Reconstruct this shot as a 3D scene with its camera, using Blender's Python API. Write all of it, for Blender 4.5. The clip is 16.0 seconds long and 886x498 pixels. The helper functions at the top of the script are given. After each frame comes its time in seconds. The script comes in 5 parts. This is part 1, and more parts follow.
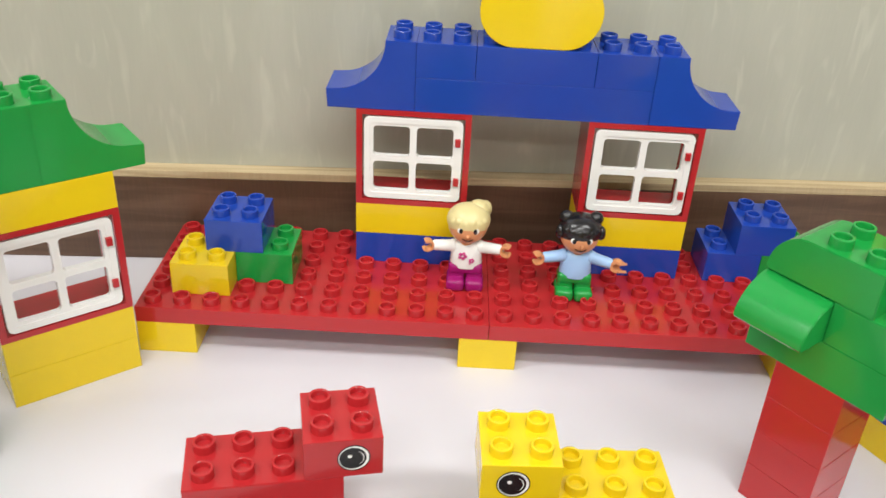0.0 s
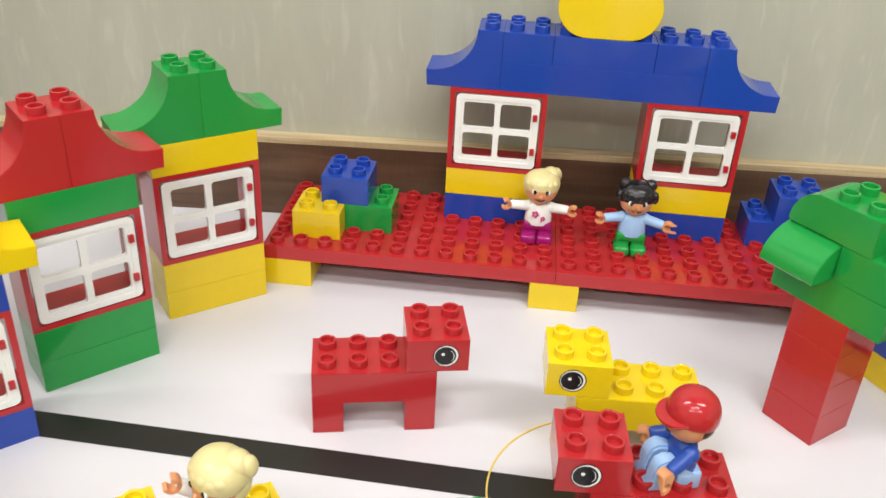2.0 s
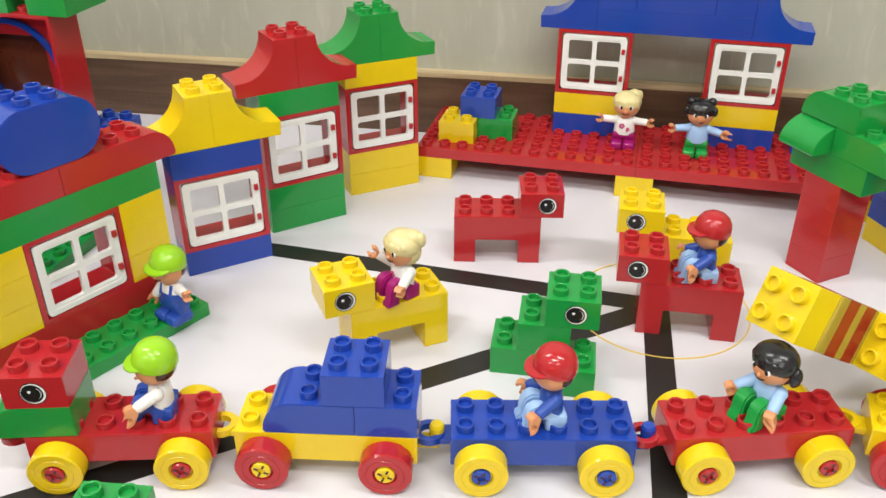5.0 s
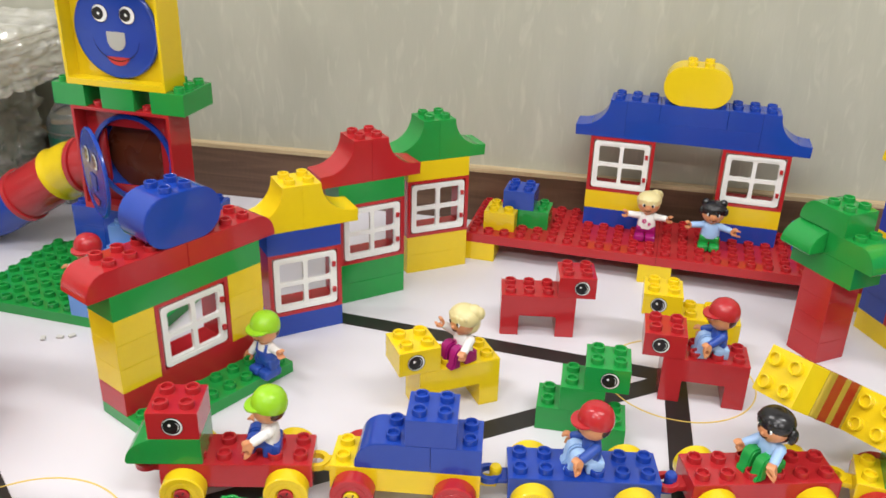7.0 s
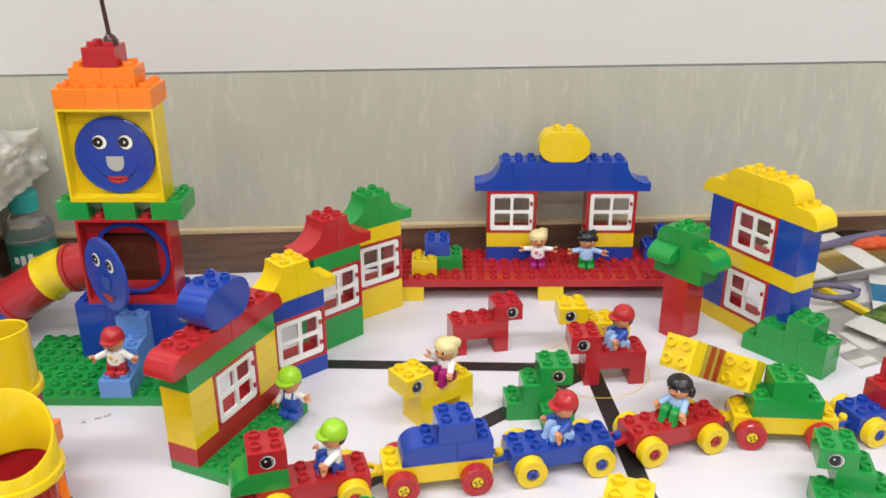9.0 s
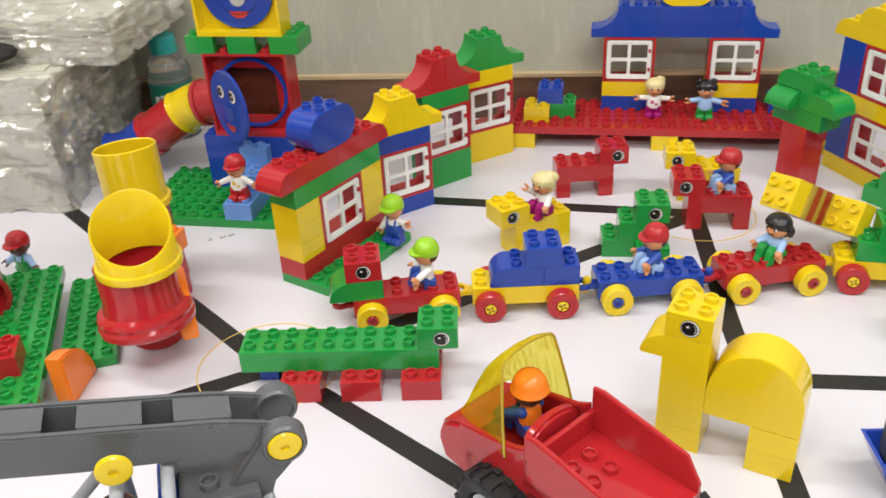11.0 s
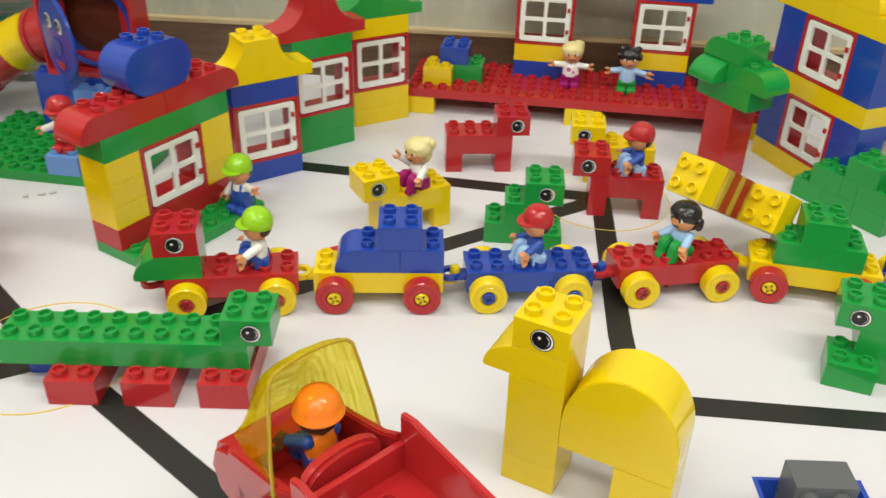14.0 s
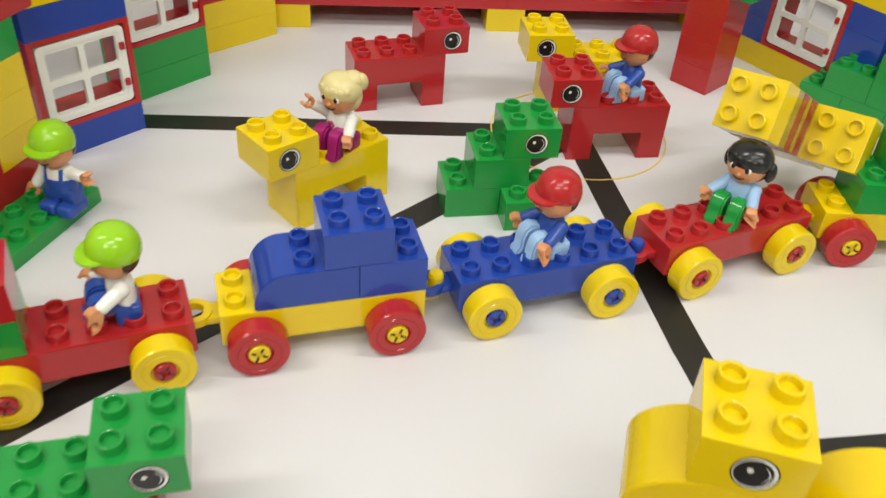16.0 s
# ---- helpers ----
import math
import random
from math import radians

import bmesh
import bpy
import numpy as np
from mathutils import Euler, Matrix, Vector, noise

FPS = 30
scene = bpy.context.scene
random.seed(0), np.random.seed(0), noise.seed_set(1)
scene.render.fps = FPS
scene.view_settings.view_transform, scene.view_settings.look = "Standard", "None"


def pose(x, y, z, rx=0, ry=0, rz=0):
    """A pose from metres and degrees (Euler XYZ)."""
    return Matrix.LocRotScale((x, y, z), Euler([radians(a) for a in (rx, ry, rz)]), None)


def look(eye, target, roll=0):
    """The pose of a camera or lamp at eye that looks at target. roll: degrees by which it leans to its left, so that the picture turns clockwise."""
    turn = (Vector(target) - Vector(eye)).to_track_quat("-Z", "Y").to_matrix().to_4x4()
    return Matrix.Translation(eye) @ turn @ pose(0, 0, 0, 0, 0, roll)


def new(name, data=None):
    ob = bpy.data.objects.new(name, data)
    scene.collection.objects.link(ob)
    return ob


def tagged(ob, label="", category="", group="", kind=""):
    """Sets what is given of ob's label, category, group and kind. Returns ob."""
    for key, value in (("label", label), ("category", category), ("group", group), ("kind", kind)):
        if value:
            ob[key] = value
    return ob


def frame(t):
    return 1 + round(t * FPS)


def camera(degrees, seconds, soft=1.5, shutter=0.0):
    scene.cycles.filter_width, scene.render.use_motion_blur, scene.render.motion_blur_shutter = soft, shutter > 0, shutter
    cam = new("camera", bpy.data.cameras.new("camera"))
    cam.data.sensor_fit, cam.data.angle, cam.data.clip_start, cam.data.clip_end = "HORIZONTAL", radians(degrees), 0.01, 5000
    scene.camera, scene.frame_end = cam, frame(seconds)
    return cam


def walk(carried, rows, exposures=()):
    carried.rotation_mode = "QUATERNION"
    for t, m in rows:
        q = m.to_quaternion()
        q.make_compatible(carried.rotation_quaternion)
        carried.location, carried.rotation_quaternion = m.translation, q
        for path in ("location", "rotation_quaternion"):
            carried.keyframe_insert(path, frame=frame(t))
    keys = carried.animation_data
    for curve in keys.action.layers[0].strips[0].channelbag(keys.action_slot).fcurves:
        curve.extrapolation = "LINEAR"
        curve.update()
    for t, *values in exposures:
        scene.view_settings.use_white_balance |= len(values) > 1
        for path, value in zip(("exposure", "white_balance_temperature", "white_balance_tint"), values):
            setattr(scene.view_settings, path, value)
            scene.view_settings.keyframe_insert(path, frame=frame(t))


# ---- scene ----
cam = camera(54.2, 16.0, 1.5, 0.3)
PATH = [
    (0, (-0.02511, -0.38471, 0.29317), (-0.02795, 0.05069, 0.04737), 3.25),
    (0.5, (-0.03404, -0.40698, 0.29304), (-0.04822, 0.02961, 0.04974), 3.56),
    (1, (-0.04109, -0.42896, 0.29663), (-0.06106, 0.00858, 0.05547), 4.19),
    (1.5, (-0.03540, -0.45152, 0.30115), (-0.06310, -0.01488, 0.05911), 4.03),
    (2, (-0.03054, -0.47880, 0.30986), (-0.06943, -0.04488, 0.06449), 3.08),
    (2.5, (-0.02498, -0.51283, 0.31309), (-0.07417, -0.08190, 0.06432), 2.16),
    (3, (-0.00948, -0.54362, 0.31684), (-0.06387, -0.11504, 0.06511), 1.26),
    (3.5, (0.00219, -0.57671, 0.32385), (-0.05862, -0.15021, 0.07008), 0.17),
    (4, (0.00837, -0.62149, 0.33275), (-0.06820, -0.19843, 0.07750), -0.58),
    (4.5, (0.00707, -0.66067, 0.33502), (-0.09249, -0.24137, 0.08149), -0.97),
    (7, (-0.00708, -0.78591, 0.38451), (-0.12241, -0.34742, 0.17376), 1.76),
    (7.5, (-0.03628, -0.84882, 0.42753), (-0.13099, -0.39939, 0.22994), 0.66),
    (8, (-0.08959, -0.90882, 0.46227), (-0.11842, -0.44769, 0.27114), -1.13),
    (8.5, (-0.12031, -0.95530, 0.48290), (-0.13537, -0.49063, 0.29892), -0.36),
    (9, (-0.12605, -0.98309, 0.48867), (-0.13077, -0.52279, 0.29347), -0.13),
    (9.5, (-0.12541, -1.00790, 0.48345), (-0.13576, -0.55697, 0.26768), -0.49),
    (10, (-0.12062, -1.03314, 0.47175), (-0.13891, -0.59251, 0.23615), -1.25),
    (12.5, (0.01211, -0.95874, 0.41103), (-0.17070, -0.56693, 0.15990), -4.39),
    (13, (0.02139, -0.93146, 0.39881), (-0.15320, -0.53693, 0.14609), -3.19),
    (13.5, (0.01930, -0.92051, 0.39370), (-0.11660, -0.51055, 0.14178), -0.99),
    (14, (-0.01007, -0.89079, 0.37707), (-0.07422, -0.46920, 0.11603), 1.53),
    (14.5, (-0.06102, -0.85453, 0.37173), (-0.06878, -0.43034, 0.10715), 2.59),
    (15, (-0.11073, -0.81330, 0.35441), (-0.06320, -0.40144, 0.07492), 3.08),
    (15.5, (-0.13693, -0.75736, 0.32289), (-0.08672, -0.36137, 0.02177), 4.20),
    (16, (-0.12080, -0.67447, 0.29554), (-0.07272, -0.28143, -0.00977), 4.31),
]
walk(cam, [(t, look(eye, target, roll)) for t, eye, target, roll in PATH],
     exposures=[(0.0, 0.22, 6450, 8), (4.0, 0.16, 6550, 7), (8.7, 0.04, 6350, 13), (9.1, 0.0, 6350, 12), (9.5, -0.24, 6400, 12), (10.0, -0.10, 6400, 12), (10.5, -0.06, 6450, 12), (12.5, -0.09, 6750, 6), (14.0, -0.15, 6850, 3), (16.0, -0.20, 6850, 3)])

# ---------------------------------------------------------------- world and light
world = bpy.data.worlds.new("world")
scene.world = world
world.use_nodes = True
world.node_tree.nodes["Background"].inputs["Color"].default_value = (0.8, 0.85, 0.9, 1)
world.node_tree.nodes["Background"].inputs["Strength"].default_value = 0.05

LAMPS = [(-1.25, -0.62), (0.8, -0.8), (-0.15, -1.55), (-1.0, -2.6), (0.9, -2.6)]
for lx, ly in LAMPS:
    lamp = bpy.data.lights.new("tube_light", "AREA")
    lamp.shape, lamp.size, lamp.size_y, lamp.energy = "RECTANGLE", 1.15, 0.20, 18.5
    lamp.color = (1.0, 0.985, 0.965)
    lo = new("tube_light", lamp)
    lo.matrix_world = pose(lx, ly, 1.80, 0, 0, 0)


# ---------------------------------------------------------------- materials
def material(name, colour, rough=0.25, grain=0.0, scale=300.0, bump=0.0, coat=0.0, vary=0.0, spec=0.5, metal=0.0, trans=0.0):
    m = bpy.data.materials.new(name)
    m.use_nodes = True
    nt = m.node_tree
    b = nt.nodes["Principled BSDF"]
    b.inputs["Roughness"].default_value = rough
    b.inputs["Metallic"].default_value = metal
    b.inputs["Specular IOR Level"].default_value = spec
    b.inputs["Coat Weight"].default_value = coat
    b.inputs["Transmission Weight"].default_value = trans
    b.inputs["Base Color"].default_value = (*colour, 1)
    geo = nt.nodes.new("ShaderNodeTexCoord")
    if grain or vary:
        no = nt.nodes.new("ShaderNodeTexNoise")
        no.inputs["Scale"].default_value = scale
        no.inputs["Detail"].default_value = 4
        nt.links.new(geo.outputs["Object"], no.inputs["Vector"])
        hsv = nt.nodes.new("ShaderNodeHueSaturation")
        hsv.inputs["Color"].default_value = (*colour, 1)
        ma = nt.nodes.new("ShaderNodeMath")
        ma.operation = "MULTIPLY_ADD"
        ma.inputs[1].default_value, ma.inputs[2].default_value = grain, 1 - grain / 2
        nt.links.new(no.outputs["Fac"], ma.inputs[0])
        inf = nt.nodes.new("ShaderNodeObjectInfo")
        mb = nt.nodes.new("ShaderNodeMath")
        mb.operation = "MULTIPLY_ADD"
        mb.inputs[1].default_value, mb.inputs[2].default_value = vary, 1 - vary / 2
        nt.links.new(inf.outputs["Random"], mb.inputs[0])
        mc = nt.nodes.new("ShaderNodeMath")
        mc.operation = "MULTIPLY"
        nt.links.new(ma.outputs[0], mc.inputs[0])
        nt.links.new(mb.outputs[0], mc.inputs[1])
        nt.links.new(mc.outputs[0], hsv.inputs["Value"])
        nt.links.new(hsv.outputs["Color"], b.inputs["Base Color"])
        # handling marks: the gloss is uneven
        n2 = nt.nodes.new("ShaderNodeTexNoise")
        n2.inputs["Scale"].default_value = scale * 0.2
        n2.inputs["Detail"].default_value = 6
        nt.links.new(geo.outputs["Object"], n2.inputs["Vector"])
        mr = nt.nodes.new("ShaderNodeMapRange")
        mr.inputs["From Min"].default_value, mr.inputs["From Max"].default_value = 0.3, 0.7
        mr.inputs["To Min"].default_value, mr.inputs["To Max"].default_value = rough * 0.75, rough * 1.35
        nt.links.new(n2.outputs["Fac"], mr.inputs["Value"])
        nt.links.new(mr.outputs["Result"], b.inputs["Roughness"])
        if bump:
            bu = nt.nodes.new("ShaderNodeBump")
            bu.inputs["Strength"].default_value = bump
            bu.inputs["Distance"].default_value = 0.0003
            nt.links.new(n2.outputs["Fac"], bu.inputs["Height"])
            nt.links.new(bu.outputs["Normal"], b.inputs["Normal"])
    return m


def plastic(name, colour, rough=0.13):
    return material(name, colour, rough, grain=0.06, scale=120, bump=0.05, vary=0.05)


RED = plastic("red_plastic", (0.43, 0.020, 0.024))
BLUE = plastic("blue_plastic", (0.014, 0.055, 0.36))
YEL = plastic("yellow_plastic", (0.77, 0.56, 0.010))
GRN = plastic("green_plastic", (0.014, 0.285, 0.05))
LBLUE = plastic("light_blue_plastic", (0.13, 0.28, 0.62))
ORANGE = plastic("orange_plastic", (0.9, 0.22, 0.02))
WHITE = plastic("white_plastic", (0.82, 0.82, 0.79))
LIME = plastic("lime_plastic", (0.30, 0.58, 0.02))
SKIN = plastic("tan_plastic", (0.64, 0.28, 0.125), 0.35)
BROWNSKIN = plastic("brown_plastic", (0.10, 0.035, 0.02), 0.35)
BLACK = plastic("black_plastic", (0.012, 0.011, 0.012), 0.22)
BLOND = plastic("cream_plastic", (0.70, 0.60, 0.29), 0.32)
PURPLE = plastic("purple_plastic", (0.32, 0.01, 0.14))
PALE = plastic("pale_blue_plastic", (0.34, 0.52, 0.80), 0.3)
GREY = plastic("dark_grey_plastic", (0.10, 0.105, 0.11), 0.3)
LGREY = plastic("light_grey_plastic", (0.42, 0.44, 0.46), 0.3)
RUBBER = material("black_rubber", (0.012, 0.012, 0.012), 0.6, grain=0.2, scale=200)
DARKBROWN = plastic("dark_brown_plastic", (0.05, 0.018, 0.012))
TAPE = material("black_tape", (0.014, 0.013, 0.012), 0.42, grain=0.3, scale=90)
PENCIL = material("yellow_line", (0.75, 0.55, 0.12), 0.6)
TEAL = plastic("teal_plastic", (0.02, 0.35, 0.33), 0.3)


def table_material():
    m = material("white_sheet", (0.660, 0.642, 0.680), 0.42, grain=0.03, scale=14, bump=0.02)
    nt = m.node_tree
    b = nt.nodes["Principled BSDF"]
    tc = nt.nodes.new("ShaderNodeTexCoord")
    v = nt.nodes.new("ShaderNodeTexNoise")
    v.inputs["Scale"].default_value, v.inputs["Detail"].default_value, v.inputs["Roughness"].default_value = 55, 8, 0.75
    nt.links.new(tc.outputs["Object"], v.inputs["Vector"])
    r = nt.nodes.new("ShaderNodeMapRange")
    r.inputs["From Min"].default_value, r.inputs["From Max"].default_value = 0.68, 0.80
    nt.links.new(v.outputs["Fac"], r.inputs["Value"])
    big = nt.nodes.new("ShaderNodeTexNoise")
    big.inputs["Scale"].default_value = 7
    nt.links.new(tc.outputs["Object"], big.inputs["Vector"])
    bm_ = nt.nodes.new("ShaderNodeMapRange")
    bm_.inputs["From Min"].default_value, bm_.inputs["From Max"].default_value = 0.55, 0.7
    bm_.inputs["To Max"].default_value = 0.55
    nt.links.new(big.outputs["Fac"], bm_.inputs["Value"])
    mul = nt.nodes.new("ShaderNodeMath")
    mul.operation = "MULTIPLY"
    nt.links.new(r.outputs["Result"], mul.inputs[0])
    nt.links.new(bm_.outputs["Result"], mul.inputs[1])
    mix = nt.nodes.new("ShaderNodeMix")
    mix.data_type = "RGBA"
    old = b.inputs["Base Color"].links[0].from_socket
    nt.links.new(old, mix.inputs["A"])
    mix.inputs["B"].default_value = (0.35, 0.33, 0.31, 1)
    nt.links.new(mul.outputs[0], mix.inputs["Factor"])
    nt.links.new(mix.outputs["Result"], b.inputs["Base Color"])
    return m


def streaked(name, a, b_, scale=(60, 60, 9), rough=0.5, low=0.42, high=0.62, fine=(900, 900, 60), vein=None):
    """A surface with upright streaks of a second tone, as on printed laminate or wood."""
    m = bpy.data.materials.new(name)
    m.use_nodes = True
    nt = m.node_tree
    b = nt.nodes["Principled BSDF"]
    b.inputs["Roughness"].default_value = rough
    tc = nt.nodes.new("ShaderNodeTexCoord")
    outs = []
    for sc, lo_, hi in ((scale, low, high), (fine, 0.3, 0.75)):
        mp = nt.nodes.new("ShaderNodeMapping")
        mp.inputs["Scale"].default_value = sc
        nt.links.new(tc.outputs["Object"], mp.inputs["Vector"])
        n = nt.nodes.new("ShaderNodeTexNoise")
        n.inputs["Scale"].default_value, n.inputs["Detail"].default_value, n.inputs["Distortion"].default_value = 1.0, 5, 0.6
        nt.links.new(mp.outputs["Vector"], n.inputs["Vector"])
        r = nt.nodes.new("ShaderNodeMapRange")
        r.inputs["From Min"].default_value, r.inputs["From Max"].default_value = lo_, hi
        nt.links.new(n.outputs["Fac"], r.inputs["Value"])
        outs.append(r.outputs["Result"])
    av = nt.nodes.new("ShaderNodeMix")
    av.inputs["Factor"].default_value = 0.3
    nt.links.new(outs[0], av.inputs["A"])
    nt.links.new(outs[1], av.inputs["B"])
    fac = av.outputs["Result"]
    if vein:
        # short thin wavy veins over the broad streaks
        mp = nt.nodes.new("ShaderNodeMapping")
        mp.inputs["Scale"].default_value = vein
        nt.links.new(tc.outputs["Object"], mp.inputs["Vector"])
        n = nt.nodes.new("ShaderNodeTexNoise")
        n.inputs["Scale"].default_value, n.inputs["Detail"].default_value, n.inputs["Distortion"].default_value = 1.0, 2, 1.1
        nt.links.new(mp.outputs["Vector"], n.inputs["Vector"])
        r = nt.nodes.new("ShaderNodeMapRange")
        r.inputs["From Min"].default_value, r.inputs["From Max"].default_value = 0.55, 0.72
        r.inputs["To Min"].default_value, r.inputs["To Max"].default_value = 0.0, 0.6
        nt.links.new(n.outputs["Fac"], r.inputs["Value"])
        ad = nt.nodes.new("ShaderNodeMath")
        ad.operation = "MULTIPLY_ADD"
        ad.inputs[1].default_value = 0.55
        nt.links.new(fac, ad.inputs[0])
        nt.links.new(r.outputs["Result"], ad.inputs[2])
        fac = ad.outputs[0]
    mix = nt.nodes.new("ShaderNodeMix")
    mix.data_type = "RGBA"
    mix.inputs["A"].default_value, mix.inputs["B"].default_value = (*a, 1), (*b_, 1)
    nt.links.new(fac, mix.inputs["Factor"])
    nt.links.new(mix.outputs["Result"], b.inputs["Base Color"])
    return m


SHEET = table_material()
LAMINATE = streaked("grey_laminate", (0.425, 0.42, 0.34), (0.52, 0.515, 0.42), scale=(30, 30, 8), rough=0.4, low=0.42, high=0.70, vein=(85, 85, 19))
PAINT = material("white_wall_paint", (0.60, 0.59, 0.56), 0.55, grain=0.05, scale=6)
WALNUT = streaked("brown_veneer", (0.085, 0.045, 0.026), (0.16, 0.09, 0.055), scale=(7, 60, 90), rough=0.4)
PLY = streaked("plywood_edge", (0.42, 0.31, 0.17), (0.60, 0.48, 0.29), scale=(9, 200, 240), rough=0.6)
CEIL = material("ceiling_paint", (0.78, 0.78, 0.76), 0.8, grain=0.04, scale=5)
FLOOR = material("floor_tiles", (0.42, 0.40, 0.37), 0.4, grain=0.12, scale=6)

# ---------------------------------------------------------------- building helpers (lengths in millimetres)
MM = 0.001
P, H, SH = 16.0, 19.2, 4.4


def part(name, bm, mats, parent=None, label="", m=None, smooth=28):
    if isinstance(bm, bpy.types.Mesh):
        me = bm
    else:
        me = to_mesh(name, bm, mats, smooth)
    ob = new(name, me)
    if parent is not None:
        ob.parent = parent
    if m is not None:
        ob.matrix_local = m
    if label:
        tagged(ob, label)
    return ob


def to_mesh(name, bm, mats, smooth=28):
    me = bpy.data.meshes.new(name)
    bmesh.ops.scale(bm, vec=(MM, MM, MM), verts=bm.verts)
    bmesh.ops.recalc_face_normals(bm, faces=bm.faces)
    # broad flat faces keep a crisp border to their narrow rounded edges
    bm.normal_update()
    bm.edges.index_update()
    crisp = []
    if smooth and smooth < 30:
        areas = {f: f.calc_area() for f in bm.faces}
        for e in bm.edges:
            if len(e.link_faces) == 2:
                a, b = (areas[f] for f in e.link_faces)
                if max(a, b) > 5 * min(a, b) and e.calc_face_angle(0.0) > 0.15:
                    crisp.append(e.index)
    bm.to_mesh(me)
    bm.free()
    for mt in mats if isinstance(mats, (list, tuple)) else [mats]:
        me.materials.append(mt)
    if smooth:
        for p_ in me.polygons:
            p_.use_smooth = True
        me.set_sharp_from_angle(angle=radians(smooth))
        for i in crisp:
            me.edges[i].use_edge_sharp = True
    return me


def at(x, y, z=0.0, rz=0.0, rx=0.0, ry=0.0):
    return pose(x * MM, y * MM, z * MM, rx, ry, rz)


def thing(name, x, y, z=0.0, rz=0.0, label="", category="", group="", m=None):
    ob = new(name)
    ob.empty_display_size = 0.01
    ob.matrix_world = m if m is not None else at(x, y, z, rz)
    return tagged(ob, label, category, group)


def box(bm, x0, y0, z0, x1, y1, z1, bevel=0.35, mi=0, seg=2):
    r = bmesh.ops.create_cube(bm, size=1.0)
    vs = r["verts"]
    bmesh.ops.scale(bm, vec=(x1 - x0, y1 - y0, z1 - z0), verts=vs)
    bmesh.ops.translate(bm, vec=((x0 + x1) / 2, (y0 + y1) / 2, (z0 + z1) / 2), verts=vs)
    fs = list({f for v in vs for f in v.link_faces})
    for f in fs:
        f.material_index = mi
    if bevel:
        bmesh.ops.bevel(bm, geom=list({e for v in vs for e in v.link_edges}), offset=bevel, segments=seg, affect="EDGES", profile=0.6, material=mi)


def revolve(bm, profile, seg=20, m=None, mi=0, close=False):
    """Turns a profile of (radius, height) pairs round the z axis."""
    m = m or Matrix()
    rings = []
    for r, z in profile:
        if r < 1e-6:
            rings.append([bm.verts.new(m @ Vector((0, 0, z)))])
        else:
            rings.append([bm.verts.new(m @ Vector((r * math.cos(2 * math.pi * k / seg), r * math.sin(2 * math.pi * k / seg), z))) for k in range(seg)])
    pairs = list(zip(rings, rings[1:]))
    if close:
        pairs.append((rings[-1], rings[0]))
    for a, b in pairs:
        for k in range(seg):
            n = (k + 1) % seg
            if len(a) == 1 and len(b) == 1:
                continue
            if len(a) == 1:
                f = bm.faces.new((a[0], b[n], b[k]))
            elif len(b) == 1:
                f = bm.faces.new((a[k], a[n], b[0]))
            else:
                f = bm.faces.new((a[k], a[n], b[n], b[k]))
            f.material_index = mi


STUD = [(4.75, -0.05), (4.75, 3.9), (4.6, 4.25), (4.25, 4.4), (3.7, 4.4), (3.45, 4.2), (3.35, 3.9), (3.25, 1.7), (0, 1.7)]


def stud(bm, x, y, z, mi=0, seg=18):
    revolve(bm, STUD, seg, Matrix.Translation((x, y, z)), mi)


def extrude(bm, pts, y0, y1, mi=0, bevel=0.4):
    """A solid from an outline in x and z, from y0 to y1."""
    a = [bm.verts.new((x, y0, z)) for x, z in pts]
    b = [bm.verts.new((x, y1, z)) for x, z in pts]
    fs = [bm.faces.new(a), bm.faces.new(b[::-1])]
    n = len(pts)
    for k in range(n):
        fs.append(bm.faces.new((a[k], b[k], b[(k + 1) % n], a[(k + 1) % n])))
    for f in fs:
        f.material_index = mi
    if bevel:
        bmesh.ops.recalc_face_normals(bm, faces=fs)
        edges = [e for f in fs[:2] for e in f.edges]
        bmesh.ops.bevel(bm, geom=edges, offset=bevel, segments=2, affect="EDGES", material=mi)


MESHES = {}


def brick_mesh(nx, ny, h, mat, studs=True):
    key = (nx, ny, round(h, 1), mat.name, studs)
    if key not in MESHES:
        bm = bmesh.new()
        box(bm, 0.1, 0.1, 0.0, nx * P - 0.1, ny * P - 0.1, h)
        if studs:
            for i in range(nx):
                for j in range(ny):
                    stud(bm, (i + 0.5) * P, (j + 0.5) * P, h)
        MESHES[key] = to_mesh("brick", bm, mat)
    return MESHES[key]


def brick(parent, i, j, z, nx, ny, mat, h=H, name="brick", studs=True, label=""):
    """A brick whose corner is at i, j studs and z mm in its thing's own frame."""
    return part(name, brick_mesh(nx, ny, h, mat, studs), None, parent, label, at(i * P, j * P, z))


def shaped(parent, key, make, mat, name="brick", m=None, label=""):
    """A part with shared mesh data under a key."""
    k = (key, mat.name if not isinstance(mat, (list, tuple)) else tuple(q.name for q in mat))
    if k not in MESHES:
        bm = bmesh.new()
        make(bm)
        MESHES[k] = to_mesh(name, bm, mat)
    return part(name, MESHES[k], None, parent, label, m)


def arc(cx, cz, rx, rz, a0, a1, n=12):
    return [(cx + rx * math.cos(radians(a0 + (a1 - a0) * k / n)), cz + rz * math.sin(radians(a0 + (a1 - a0) * k / n))) for k in range(n + 1)]


